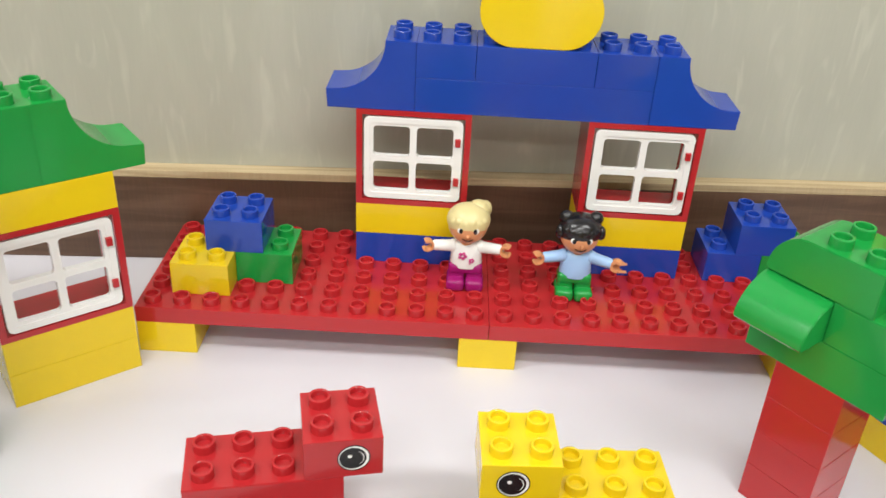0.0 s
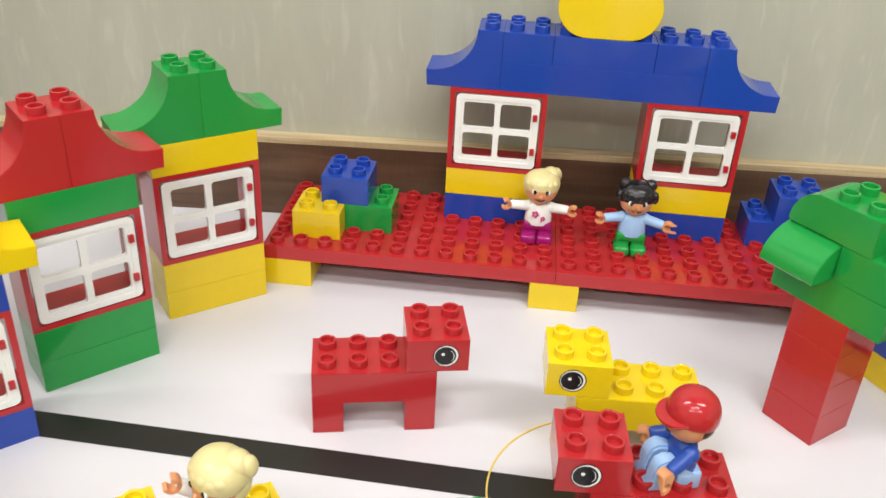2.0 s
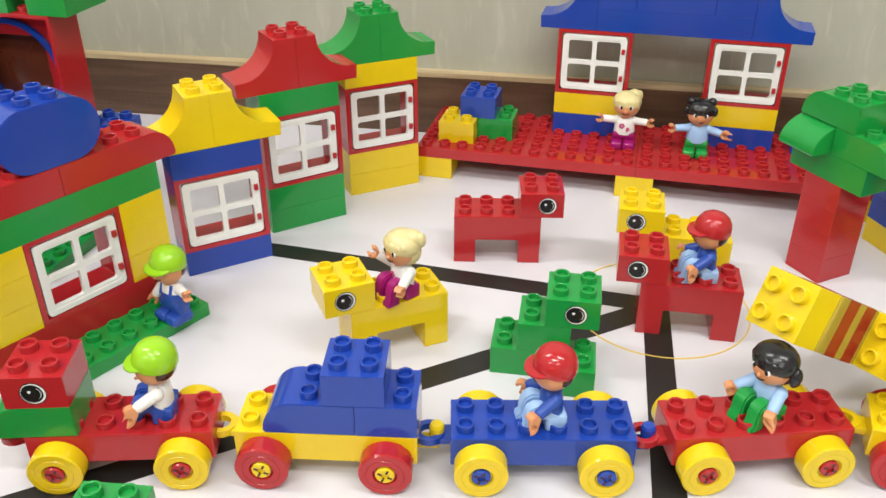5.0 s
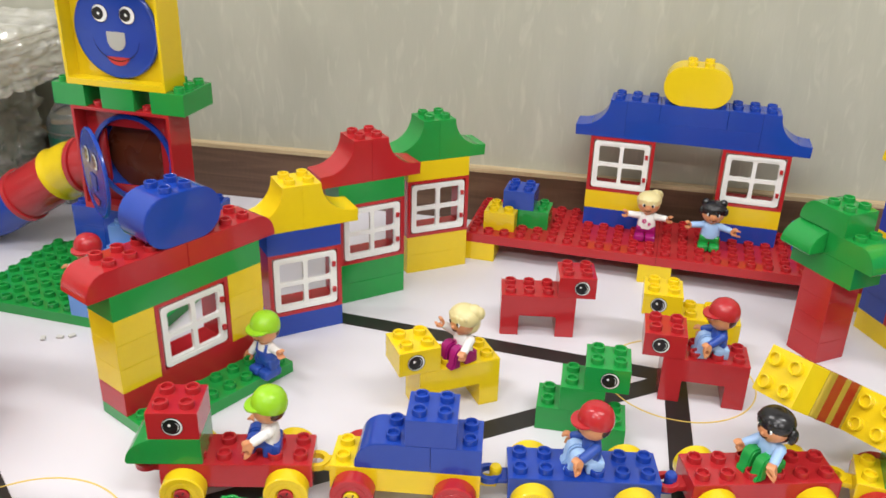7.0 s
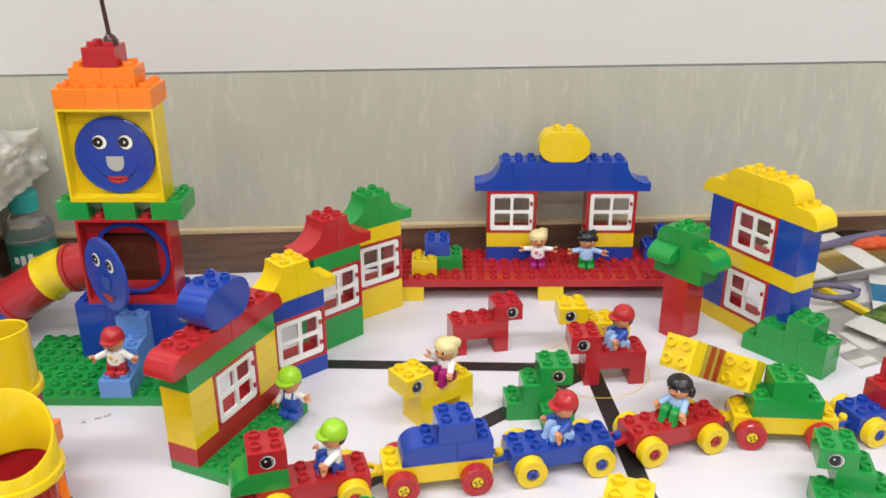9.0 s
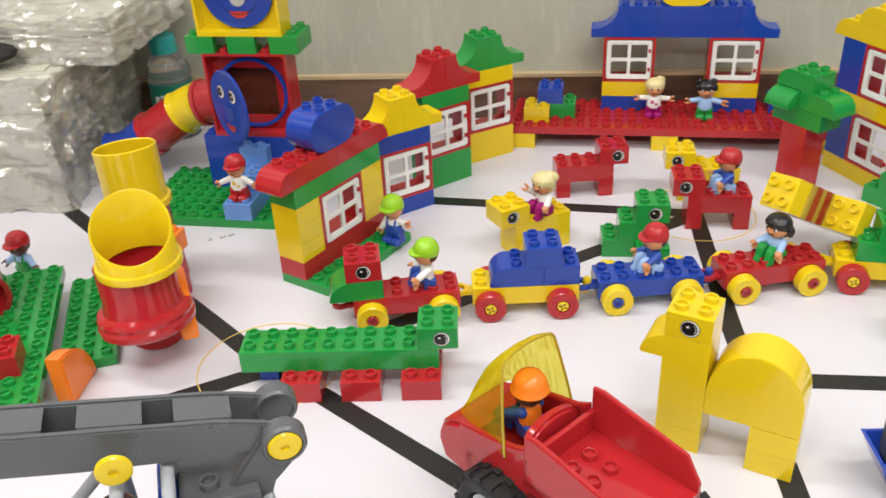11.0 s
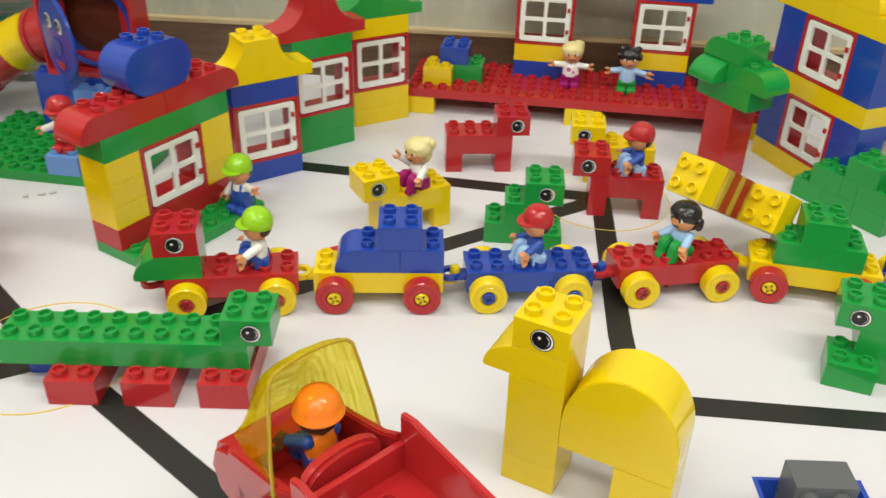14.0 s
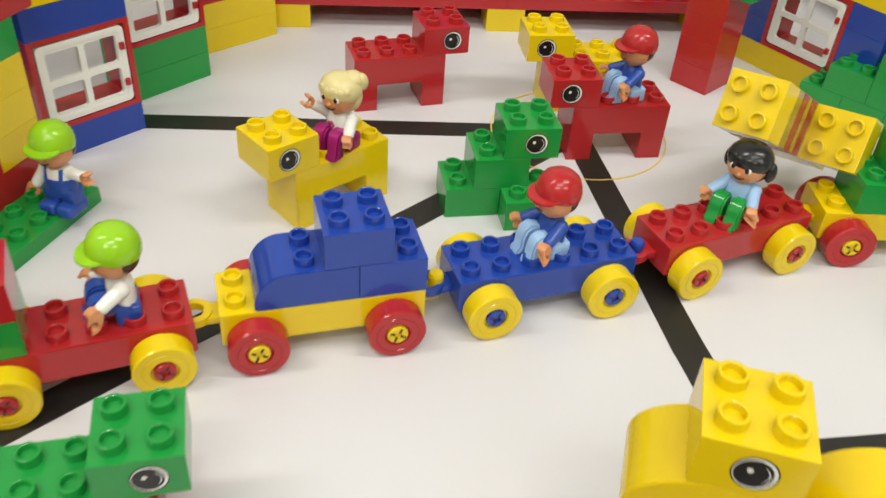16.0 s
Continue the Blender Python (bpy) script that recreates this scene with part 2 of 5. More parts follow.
def swept_roof(bm):
    """Roof brick: one stud column on top, then a hollow curve out to a thin lip."""
    pts = [(0, 0), (47.8, 0), (48.4, 10.5)] + [(44, 10.8)] + arc(44, 38.4, 27.6, 27.6, 268, 180, 14)[0:] + [(0, 38.4)]
    extrude(bm, pts, 0.1, 31.9)
    for j in (0, 1):
        stud(bm, 8, (j + 0.5) * P, 38.4)


def bow(nx, flat, ny=2, h=H):
    """Brick with one long rounded end at the far x; flat: how many studs stand on its level part."""
    def make(bm):
        r = min((nx - flat) * P, 24)
        pts = [(0.1, 0), (nx * P - 1.2, 0), (nx * P - 0.1, 1.2)] + arc(nx * P - r, 1.5, r - 0.1, h - 1.5, 4, 90, 14) + [(0.1, h)]
        extrude(bm, pts, 0.1, ny * P - 0.1)
        for i in range(flat):
            for j in range(ny):
                stud(bm, (i + 0.5) * P, (j + 0.5) * P, h)
    return make


def oval(bm):
    """Two bricks high, four studs long, with half-round ends."""
    r = H
    pts = arc(64 - r, r, r, r, -90, 90, 18) + arc(r, r, r, r, 90, 270, 18)
    extrude(bm, pts, 0.1, 31.9, bevel=0.6)
    for i in (1, 2):
        for j in (0, 1):
            stud(bm, (i + 0.5) * P, (j + 0.5) * P, 38.3)


def arch(bm):
    """Bridge brick, four studs long and two bricks high, open between its feet."""
    pts = [(0.1, 0), (16, 0), (16, 18.4), (16.8, 19.2), (47.2, 19.2), (48, 18.4), (48, 0), (63.9, 0), (63.9, 38.4), (0.1, 38.4)]
    extrude(bm, pts, 0.1, 31.9)
    for i in range(4):
        for j in (0, 1):
            stud(bm, (i + 0.5) * P, (j + 0.5) * P, 38.4)


def eye_mesh(bm):
    """Printed eye: black rim, white ball, black pupil and a small glint, as thin discs facing -y."""
    m = Matrix.Rotation(radians(90), 4, "X")
    for r, z, mi, ox in ((6.7, 0.10, 1, 0), (6.2, 0.16, 0, 0), (5.5, 0.22, 1, -0.4), (3.7, 0.27, 0, 0.5), (4.0, 0.32, 1, -0.2), (0.9, 0.37, 0, -1.6)):
        revolve(bm, [(r, 0), (r, z), (0, z)], 24, Matrix.Translation((ox, 0, 1.2 if r < 1.2 else 0)) @ m, mi)


def eye(parent, x, z, y=0.0):
    return shaped(parent, "eye", eye_mesh, [WHITE, BLACK, parent.data.materials[0]], "eye", at(x, y, z), "printed white and black eye")


def rounded(w, h, r, n=4):
    pts = []
    for cx, cz, a in ((w / 2 - r, h / 2 - r, 0), (-w / 2 + r, h / 2 - r, 90), (-w / 2 + r, -h / 2 + r, 180), (w / 2 - r, -h / 2 + r, 270)):
        pts += arc(cx, cz, r, r, a, a + 90, n)
    return pts


def ring_panel(bm, outer, inner, cx, cz, y0, y1, mi=0):
    """A flat ring between two outlines of as many points, from y0 to y1."""
    n = len(outer)
    L = [[bm.verts.new((cx + x, y, cz + z)) for x, z in pts] for pts in (outer, inner) for y in (y0, y1)]
    for k in range(n):
        q = (k + 1) % n
        for a, b in ((L[0], L[2]), (L[2], L[3]), (L[3], L[1]), (L[1], L[0])):
            f = bm.faces.new((a[k], a[q], b[q], b[k]))
            f.material_index = mi


def sash(bm):
    """White casement with four rounded panes."""
    ring_panel(bm, rounded(55, 49.5, 3.2), rounded(48.4, 42.6, 2.0), 0, 0, -2.0, 2.0)
    for sx in (-1, 1):
        for sz in (-1, 1):
            ring_panel(bm, rounded(24.3, 21.4, 0.3), rounded(20.4, 17.6, 2.0), sx * 12.1, sz * 10.65, -1.5, 1.7)


def window(parent, i, z, j=0, ny=2):
    """Red frame brick with a white casement; four studs wide and three bricks high."""
    def frame_mesh(bm):
        ring_panel(bm, rounded(63.8, 57.6, 0.3), rounded(57.0, 51.4, 0.6), 32, 28.8, 0.1, ny * P - 0.1)
        for k in range(4):
            for q in range(ny):
                stud(bm, (k + 0.5) * P, (q + 0.5) * P, 57.6)
    fr = shaped(parent, ("frame", ny), frame_mesh, RED, "window_frame", at(i * P, j * P, z), "red window frame block")
    shaped(fr, "sash", sash, WHITE, "casement", at(32, 2.2, 28.8), "white four-pane casement")
    def pin(bm):
        box(bm, -1.2, -1.0, -2.2, 1.8, 1.2, 2.2, 0.3)
    for dz in (-12, 12):
        shaped(fr, "pin", pin, RED, "hinge_pin", at(56.6, -0.6, 28.8 + dz))
    return fr


# ---------------------------------------------------------------- the room and the table
def slab(name, x0, y0, z0, x1, y1, z1, mat, label, bevel=0.0, m=None, category=""):
    bm = bmesh.new()
    box(bm, x0, y0, z0, x1, y1, z1, bevel)
    ob = part(name, bm, mat, smooth=0)
    if m is not None:
        ob.matrix_world = m
    return tagged(ob, label, category or name.split("_")[0], kind="structure")


WALLFRAME = at(-200, 101, 0, 4.5)
slab("wall_north", -1800, 12, -750, 2600, 112, 268, LAMINATE, "grey laminate wall panel with pale upright streaks", m=WALLFRAME)
slab("wall_upper", -1800, 14, 271, 2600, 112, 1950, PAINT, "plain off-white painted wall above the panel", m=WALLFRAME, category="wall")
slab("trim", -1800, 17, 266, 2600, 112, 273, LGREY, "thin grey groove between the wall panels", m=WALLFRAME)
slab("baseboard", -900, 0, 0.3, 1500, 11.8, 58, WALNUT, "dark brown veneered board along the table's edge", m=WALLFRAME)
slab("board_edge", -900, 0.2, 58, 1500, 11.9, 63, PLY, "pale plywood top edge of the board", 0.5, m=WALLFRAME, category="trim")
slab("wall_south", -2400, -3900, -750, 2400, -3800, 1950, PAINT, "plain off-white painted wall")
slab("wall_west", -2100, -3800, -750, -2000, 420, 1950, PAINT, "plain off-white painted wall")
slab("wall_east", 2300, -3800, -750, 2400, 520, 1950, PAINT, "plain off-white painted wall")
slab("floor", -2100, -3900, -850, 2400, 520, -750, FLOOR, "grey tiled floor")
slab("ceiling", -2100, -3900, 1950, 2400, 520, 2050, CEIL, "white painted ceiling")
for lx, ly in LAMPS:
    fx = thing("ceiling_light", lx * 1000, ly * 1000, 1820, 0, "white twin-tube ceiling light", "ceiling light", "ceiling lights")
    bm = bmesh.new()
    box(bm, -620, -95, 0, 620, 95, 130, 4)
    part("housing", bm, WHITE, fx)

tbl = thing("table", 0, 0, 0, 0, "long table covered with a white sheet", "table")
bm = bmesh.new()
box(bm, -1500, -1250, -30, 1250, 400, -0.6, 2)
part("tabletop", bm, WALNUT, tbl)
for lx in (-1420, 1170):
    for ly in (-1180, 20):
        bm = bmesh.new()
        box(bm, lx, ly, -750, lx + 60, ly + 60, -30, 2)
        part("leg", bm, WALNUT, tbl)
bm = bmesh.new()
vs = [bm.verts.new(v) for v in ((-1490, -1240, 0), (1240, -1240, 0), (1240, 213, 0), (-1490, 1.5, 0))]
f = bm.faces.new(vs)
r = bmesh.ops.extrude_face_region(bm, geom=[f])
bmesh.ops.translate(bm, vec=(0, 0, -0.5), verts=[v for v in r["geom"] if isinstance(v, bmesh.types.BMVert)])
tagged(part("white_sheet", bm, SHEET, smooth=0), "smooth white paper sheet with faint marks covering the table", "paper sheet", kind="structure")


def tape(x0, y0, x1, y1, w=18.0, z=0.35):
    bm = bmesh.new()
    d = math.hypot(x1 - x0, y1 - y0)
    box(bm, 0, -w / 2, 0.05, d, w / 2, z, 0)
    ob = part("black_tape", bm, TAPE, smooth=0)
    ob.matrix_world = at(x0, y0, 0, math.degrees(math.atan2(y1 - y0, x1 - x0)))
    return tagged(ob, "black tape strip stuck on the white sheet", "tape", "black road lines")


tape(-275, -156, 30, -163)
tape(26, -166, -345, -482, z=0.50)
tape(25, -150, 43, -379, z=0.45)
tape(42.4, -371, 66, -580, z=0.40)
tape(60, -444, 330, -426, z=0.3)
tape(-700, -206, -335, -482)
tape(-345, -471, -118, -610, z=0.45)
tape(-320, -462, -560, -632, z=0.40)


def ring(x, y, r, ry=None):
    bm = bmesh.new()
    revolve(bm, [(r - 0.45, 0.02), (r - 0.45, 0.6), (r + 0.45, 0.6), (r + 0.45, 0.02)], 72, close=True)
    ob = part("drawn_circle", bm, PENCIL)
    ob.matrix_world = at(x, y, 0)
    return tagged(ob, "thin yellow circle drawn on the white sheet", "line", "drawn circles")


ring(29, -163, 60)
ring(-345, -472, 61)


# ---------------------------------------------------------------- the station platform
pf = thing("platform", -192.3, 0.4, 0, 0.6, "raised red toy platform of two studded plates", "toy platform")
for i in (0, 11, 22):
    for j in (0, 4):
        brick(pf, i, j, 0, 2, 2, YEL, name="support_brick")
for i in (0, 12):
    brick(pf, i, 0, H, 12, 6, RED, 9.6, "base_plate")

PZ = 28.8
stn = thing("station", -192, 0, PZ, 0, "toy station gate with two windows and a blue swept roof", "toy building")
for i in (7, 15):
    brick(stn, i, 4, 0, 4, 2, BLUE)
    brick(stn, i, 4, H, 4, 2, YEL, studs=False)
    window(stn, i, 2 * H, 4)
rz = 2 * H + 57.6
shaped(stn, "swept", swept_roof, BLUE, "roof_brick", at(17 * P, 4 * P, rz))
shaped(stn, "swept", swept_roof, BLUE, "roof_brick", at(9 * P, 6 * P, rz, 180))
brick(stn, 9, 4, rz, 8, 2, BLUE, name="beam")
brick(stn, 9, 4, rz + H, 2, 2, BLUE)
brick(stn, 11, 4, rz + H, 4, 2, BLUE)
brick(stn, 15, 4, rz + H, 2, 2, BLUE)
shaped(stn, "oval", oval, YEL, "oval_brick", at(11 * P, 4 * P, rz + 2 * H), "yellow brick with round ends")

pl = thing("brick_pile", -192, 0, PZ, 0, "yellow, green and blue toy bricks stacked on the red platform", "brick stack")
brick(pl, 1, 1, 0, 2, 2, YEL)
brick(pl, 3, 2, 0, 2, 2, GRN)
brick(pl, 2, 2, H, 2, 2, BLUE)
pr = thing("brick_pile", -192, 0, PZ, 0, "blue toy bricks and a green one stacked on the platform", "brick stack")
brick(pr, 20, 4, 0, 2, 2, BLUE)
brick(pr, 22, 4, 0, 2, 2, GRN)
brick(pr, 21, 4, H, 2, 2, BLUE)


# ---------------------------------------------------------------- the houses
def small_house(rx, ry, rot, bottom, top, roof, label):
    c, s = math.cos(radians(rot)), math.sin(radians(rot))
    h = thing("toy_house", rx - 64 * c, ry - 64 * s, 0, rot, label, "toy house", "row of small houses")
    z = 0.0
    for mat in bottom:
        brick(h, 0, 0, z, 4, 2, mat, studs=False)
        z += H
    window(h, 0, z)
    z += 57.6
    brick(h, 0, 0, z, 4, 2, top)
    z += H
    shaped(h, "swept", swept_roof, roof, "roof_brick", at(2 * P, 0, z))
    shaped(h, "swept", swept_roof, roof, "roof_brick", at(2 * P, 2 * P, z, 180))
    return h


small_house(-186.3, -13.3, 39, (YEL, YEL), YEL, GRN, "narrow yellow toy house with a green swept roof")
small_house(-228.3, -87.4, 44.6, (GRN, GRN), GRN, RED, "narrow green toy house with a red swept roof")
small_house(-259.8, -164.6, 42.7, (BLUE,), BLUE, YEL, "low blue toy house with a yellow swept roof")

FA = 66.3
fc, fs_ = math.cos(radians(FA)), math.sin(radians(FA))
fh = thing("toy_house", -269.0 - 128 * fc, -248.8 - 128 * fs_, 0, FA, "wide yellow and red toy house on a green plate", "toy house")
brick(fh, 0, 0, 0, 8, 4, GRN, 9.6, "base_plate")
z = 9.6
brick(fh, 0, 2, z, 8, 2, RED, studs=False)
z += H
for k in range(3):
    for i in (0, 6):
        brick(fh, i, 2, z + k * H, 2, 2, YEL)
window(fh, 2, z, 2)
z += 57.6
brick(fh, 0, 2, z, 8, 2, GRN, name="beam")
z += H
shaped(fh, "bow54", bow(5, 4), RED, "roof_brick", at(4 * P, 2 * P, z))
shaped(fh, "bow54", bow(5, 4), RED, "roof_brick", at(4 * P, 4 * P, z, 180))
shaped(fh, "oval", oval, BLUE, "oval_brick", at(2.0 * P, 2 * P, z + H), "blue brick with round ends")

rh = thing("toy_house", 180, -24, 0, -60, "two-storey blue toy house with yellow bands and roof", "toy house")
z = 0.0
for storey in (0, 1):
    brick(rh, 0, 0, z, 8, 2, YEL, studs=False)
    z += H
    for k in range(3):
        for i in (0, 6):
            brick(rh, i, 0, z + k * H, 2, 2, BLUE)
    window(rh, 2, z)
    z += 57.6
shaped(rh, "bow54", bow(5, 4), YEL, "roof_brick", at(4 * P, 0, z))
shaped(rh, "bow54", bow(5, 4), YEL, "roof_brick", at(4 * P, 2 * P, z, 180))
shaped(rh, "bow32", bow(3, 2), YEL, "roof_brick", at(4 * P, 0, z + H))
shaped(rh, "bow32", bow(3, 2), YEL, "roof_brick", at(4 * P, 2 * P, z + H, 180))


# ---------------------------------------------------------------- the tower
tw = thing("clock_tower", -464, -160, 0, 0, "tall toy tower with two round face doors and orange roof", "toy tower")
brick(tw, -8, -5, 0, 12, 8, GRN, 9.6, "base_plate")
z = 9.6
for i, n, d in ((-4, 2, 4), (-2, 4, 2), (2, 2, 4)):
    brick(tw, i, 0, z, n, d, BLUE, 8.0, "thin_brick")
z += 8.0
for k in range(3):
    brick(tw, -4, 0, z, 2, 4, BLUE)
    brick(tw, -2, 0, z, 4, 2, BLUE)
    brick(tw, 2, 0, z, 2, 4, BLUE)
    z += H
brick(tw, -1, -5, 9.6, 2, 2, LBLUE, name="step")
for k in range(2):
    brick(tw, -1, -3, 9.6 + k * H, 2, 2, LBLUE, name="step")
for k in range(3):
    brick(tw, -1, -1, 9.6 + k * H, 2, 1, LBLUE, name="step")


def cube_frame(mat, hole):
    """Open-fronted cube, six studs wide, with a round opening in its recessed wall."""
    def make(bm):
        ring_panel(bm, rounded(95.8, 96, 0.5, 6), [(x, zz + 1.2) for x, zz in rounded(90.5, 88, 1.5, 6)], 48, 48, 0.1, 31.9)
        sq = rounded(91, 90.8, 1.0, 6)
        n = len(sq)
        circ = []
        for x, zz in sq:
            a = math.atan2(zz, x)
            circ.append((hole * math.cos(a), hole * math.sin(a)))
        ring_panel(bm, sq, circ, 48, 48, 15, 18)
        for i in range(6):
            for j in range(2):
                stud(bm, (i + 0.5) * P, (j + 0.5) * P, 96)
    return make


def face_disc(bm):
    """Round door with a printed smile, facing -y, its hinge edge at x = 0."""
    m = Matrix.Translation((40, 0, 0)) @ Matrix.Rotation(radians(90), 4, "X")
    revolve(bm, [(0, -1.5), (38.5, -1.5), (40, -0.8), (40, 1.2), (38.8, 2.0), (37.2, 1.6), (0, 1.6)], 60, m)


def face_print(bm):
    m = Matrix.Rotation(radians(90), 4, "X")
    for sx in (-1, 1):
        for r, zt, mi, ox in ((7.6, 0.25, 1, 0), (7.1, 0.3, 0, 0), (5.3, 0.36, 1, -1.7), (1.2, 0.42, 0, -1.0)):
            revolve(bm, [(r, 0), (r, zt), (0, zt)], 28, Matrix.Translation((40 + sx * 13 + ox, 0, 14)) @ m, mi)
    pts = arc(40, -4, 22.5, 21, 190, 350, 24)
    for (xa, za), (xb, zb) in zip(pts, pts[1:]):
        f = bm.faces.new([bm.verts.new(v) for v in ((xa, -0.3, za - 0.45), (xb, -0.3, zb - 0.45), (xb, -0.3, zb + 0.45), (xa, -0.3, za + 0.45))])
        f.material_index = 1
    lip = arc(40, -19, 11.5, 10, 195, 345, 14)
    f = bm.faces.new([bm.verts.new((x, -0.25, zz)) for x, zz in lip])
    f.material_index = 2
    nose = [(-8.8, 7.5), (8.8, 7.5)] + arc(0, 0.5, 8.8, 8.8, 0, -180, 14)
    f = bm.faces.new([bm.verts.new((40 + x, -0.35, zz - 8)) for x, zz in nose])
    f.material_index = 3


RUST = plastic("rust_plastic", (0.13, 0.03, 0.012), 0.3)
DENIM = plastic("denim_blue_plastic", (0.02, 0.07, 0.36), 0.3)
REDPRINT = material("red_print", (0.5, 0.03, 0.02), 0.4)
GREYHOLE = material("pale_grey_print", (0.42, 0.42, 0.38), 0.4)
cube = shaped(tw, "cube_red", cube_frame(RED, 39), RED, "cube_frame", at(-48, 0, z), "red open cube with a round opening")
ajar = shaped(cube, "face", face_disc, BLUE, "round_door", at(5, 0, 46, -40), "blue round door, ajar, with a printed smile")
bm = bmesh.new()
face_print(bm)
part("smile", bm, [WHITE, BLACK, REDPRINT, DENIM], cube, "", at(5, 0, 46, -40) @ at(0, -2.0, 0))
def tube_lining(bm):
    revolve(bm, [(37, 0), (37, 14), (39, 14), (39, 0)], 40, Matrix.Translation((48, 16, 48)) @ Matrix.Rotation(radians(-90), 4, "X"), close=True)
    revolve(bm, [(39, 0), (41, 0), (41, -3), (37, -3), (37, 0)], 40, Matrix.Translation((48, 14, 48)) @ Matrix.Rotation(radians(-90), 4, "X"), close=True)
shaped(cube, "lining", tube_lining, BLUE, "door_ring", at(0, 0, 0), "blue ring round the opening")
def back_disc(bm):
    revolve(bm, [(0, 0), (38.5, 0), (38.5, 2), (0, 2)], 40, Matrix.Translation((48, 29, 48)) @ Matrix.Rotation(radians(-90), 4, "X"))
shaped(cube, "backdisc", back_disc, RUST, "back_panel", at(0, 0, 0), "dark rust inner wall")
z += 96
for i in (-4, -1, 2):
    brick(tw, i, 0, z, 2, 3, GRN)
z += H
cube2 = shaped(tw, "cube_yel", cube_frame(YEL, 39), YEL, "cube_frame", at(-48, 0, z), "yellow open cube holding a round face door")
shaped(cube2, "face", face_disc, BLUE, "round_door", at(8, 12, 46), "blue round door with a printed smile")
bm = bmesh.new()
face_print(bm)
part("smile", bm, [WHITE, BLACK, REDPRINT, GREYHOLE], cube2, "", at(8, 10, 46))
def back_panel(bm):
    box(bm, 4, 26, 4, 92, 30, 92, 0.5)
shaped(cube2, "backpanel", back_panel, YEL, "back_panel", at(0, 0, 0))
z += 96
for i in (-3, -1, 1):
    brick(tw, i, 0, z, 2, 3, ORANGE)
z += H
for i in (-2, 0):
    brick(tw, i, 0.5, z, 2, 2, ORANGE)
z += H
brick(tw, -1, 0.5, z, 2, 2, RED)
z += H
bm = bmesh.new()
revolve(bm, [(0, 0), (7, 0), (7, 4), (5.5, 8), (2.2, 11), (1.9, 90), (1.2, 92), (0, 92)], 20, Matrix.Rotation(radians(-4), 4, "Y"))
part("mast", bm, DARKBROWN, tw, "dark brown antenna", at(8, 24, z))
# from the first cube upwards the stack leans a little
LEAN = at(0, 0, 75.2) @ Matrix.Rotation(radians(1.5), 4, "Y") @ at(0, 0, -75.2)
for ob in tw.children:
    if ob.matrix_local.translation.z > 0.07:
        ob.matrix_local = LEAN @ ob.matrix_local


# ---------------------------------------------------------------- dolls: one plain mesh each
def ball(bm, x, y, z, rx, ry=None, rz=None, mi=0, seg=20):
    m = Matrix.Translation((x, y, z)) @ Matrix.Diagonal((rx, ry or rx, rz or rx, 1))
    r = bmesh.ops.create_uvsphere(bm, u_segments=seg, v_segments=max(8, seg // 2), radius=1.0, matrix=m)
    for f in {f for v in r["verts"] for f in v.link_faces}:
        f.material_index = mi


def rod(bm, a, b, r0, r1=None, mi=0, seg=14, caps=True):
    a, b = Vector(a), Vector(b)
    m = Matrix.Translation(a) @ (b - a).to_track_quat("Z", "Y").to_matrix().to_4x4()
    d, r1 = (b - a).length, r0 if r1 is None else r1
    prof = [(r0, 0), (r1, d)]
    if caps:
        prof = [(0, 0)] + prof + [(0, d)]
    revolve(bm, prof, seg, m, mi)


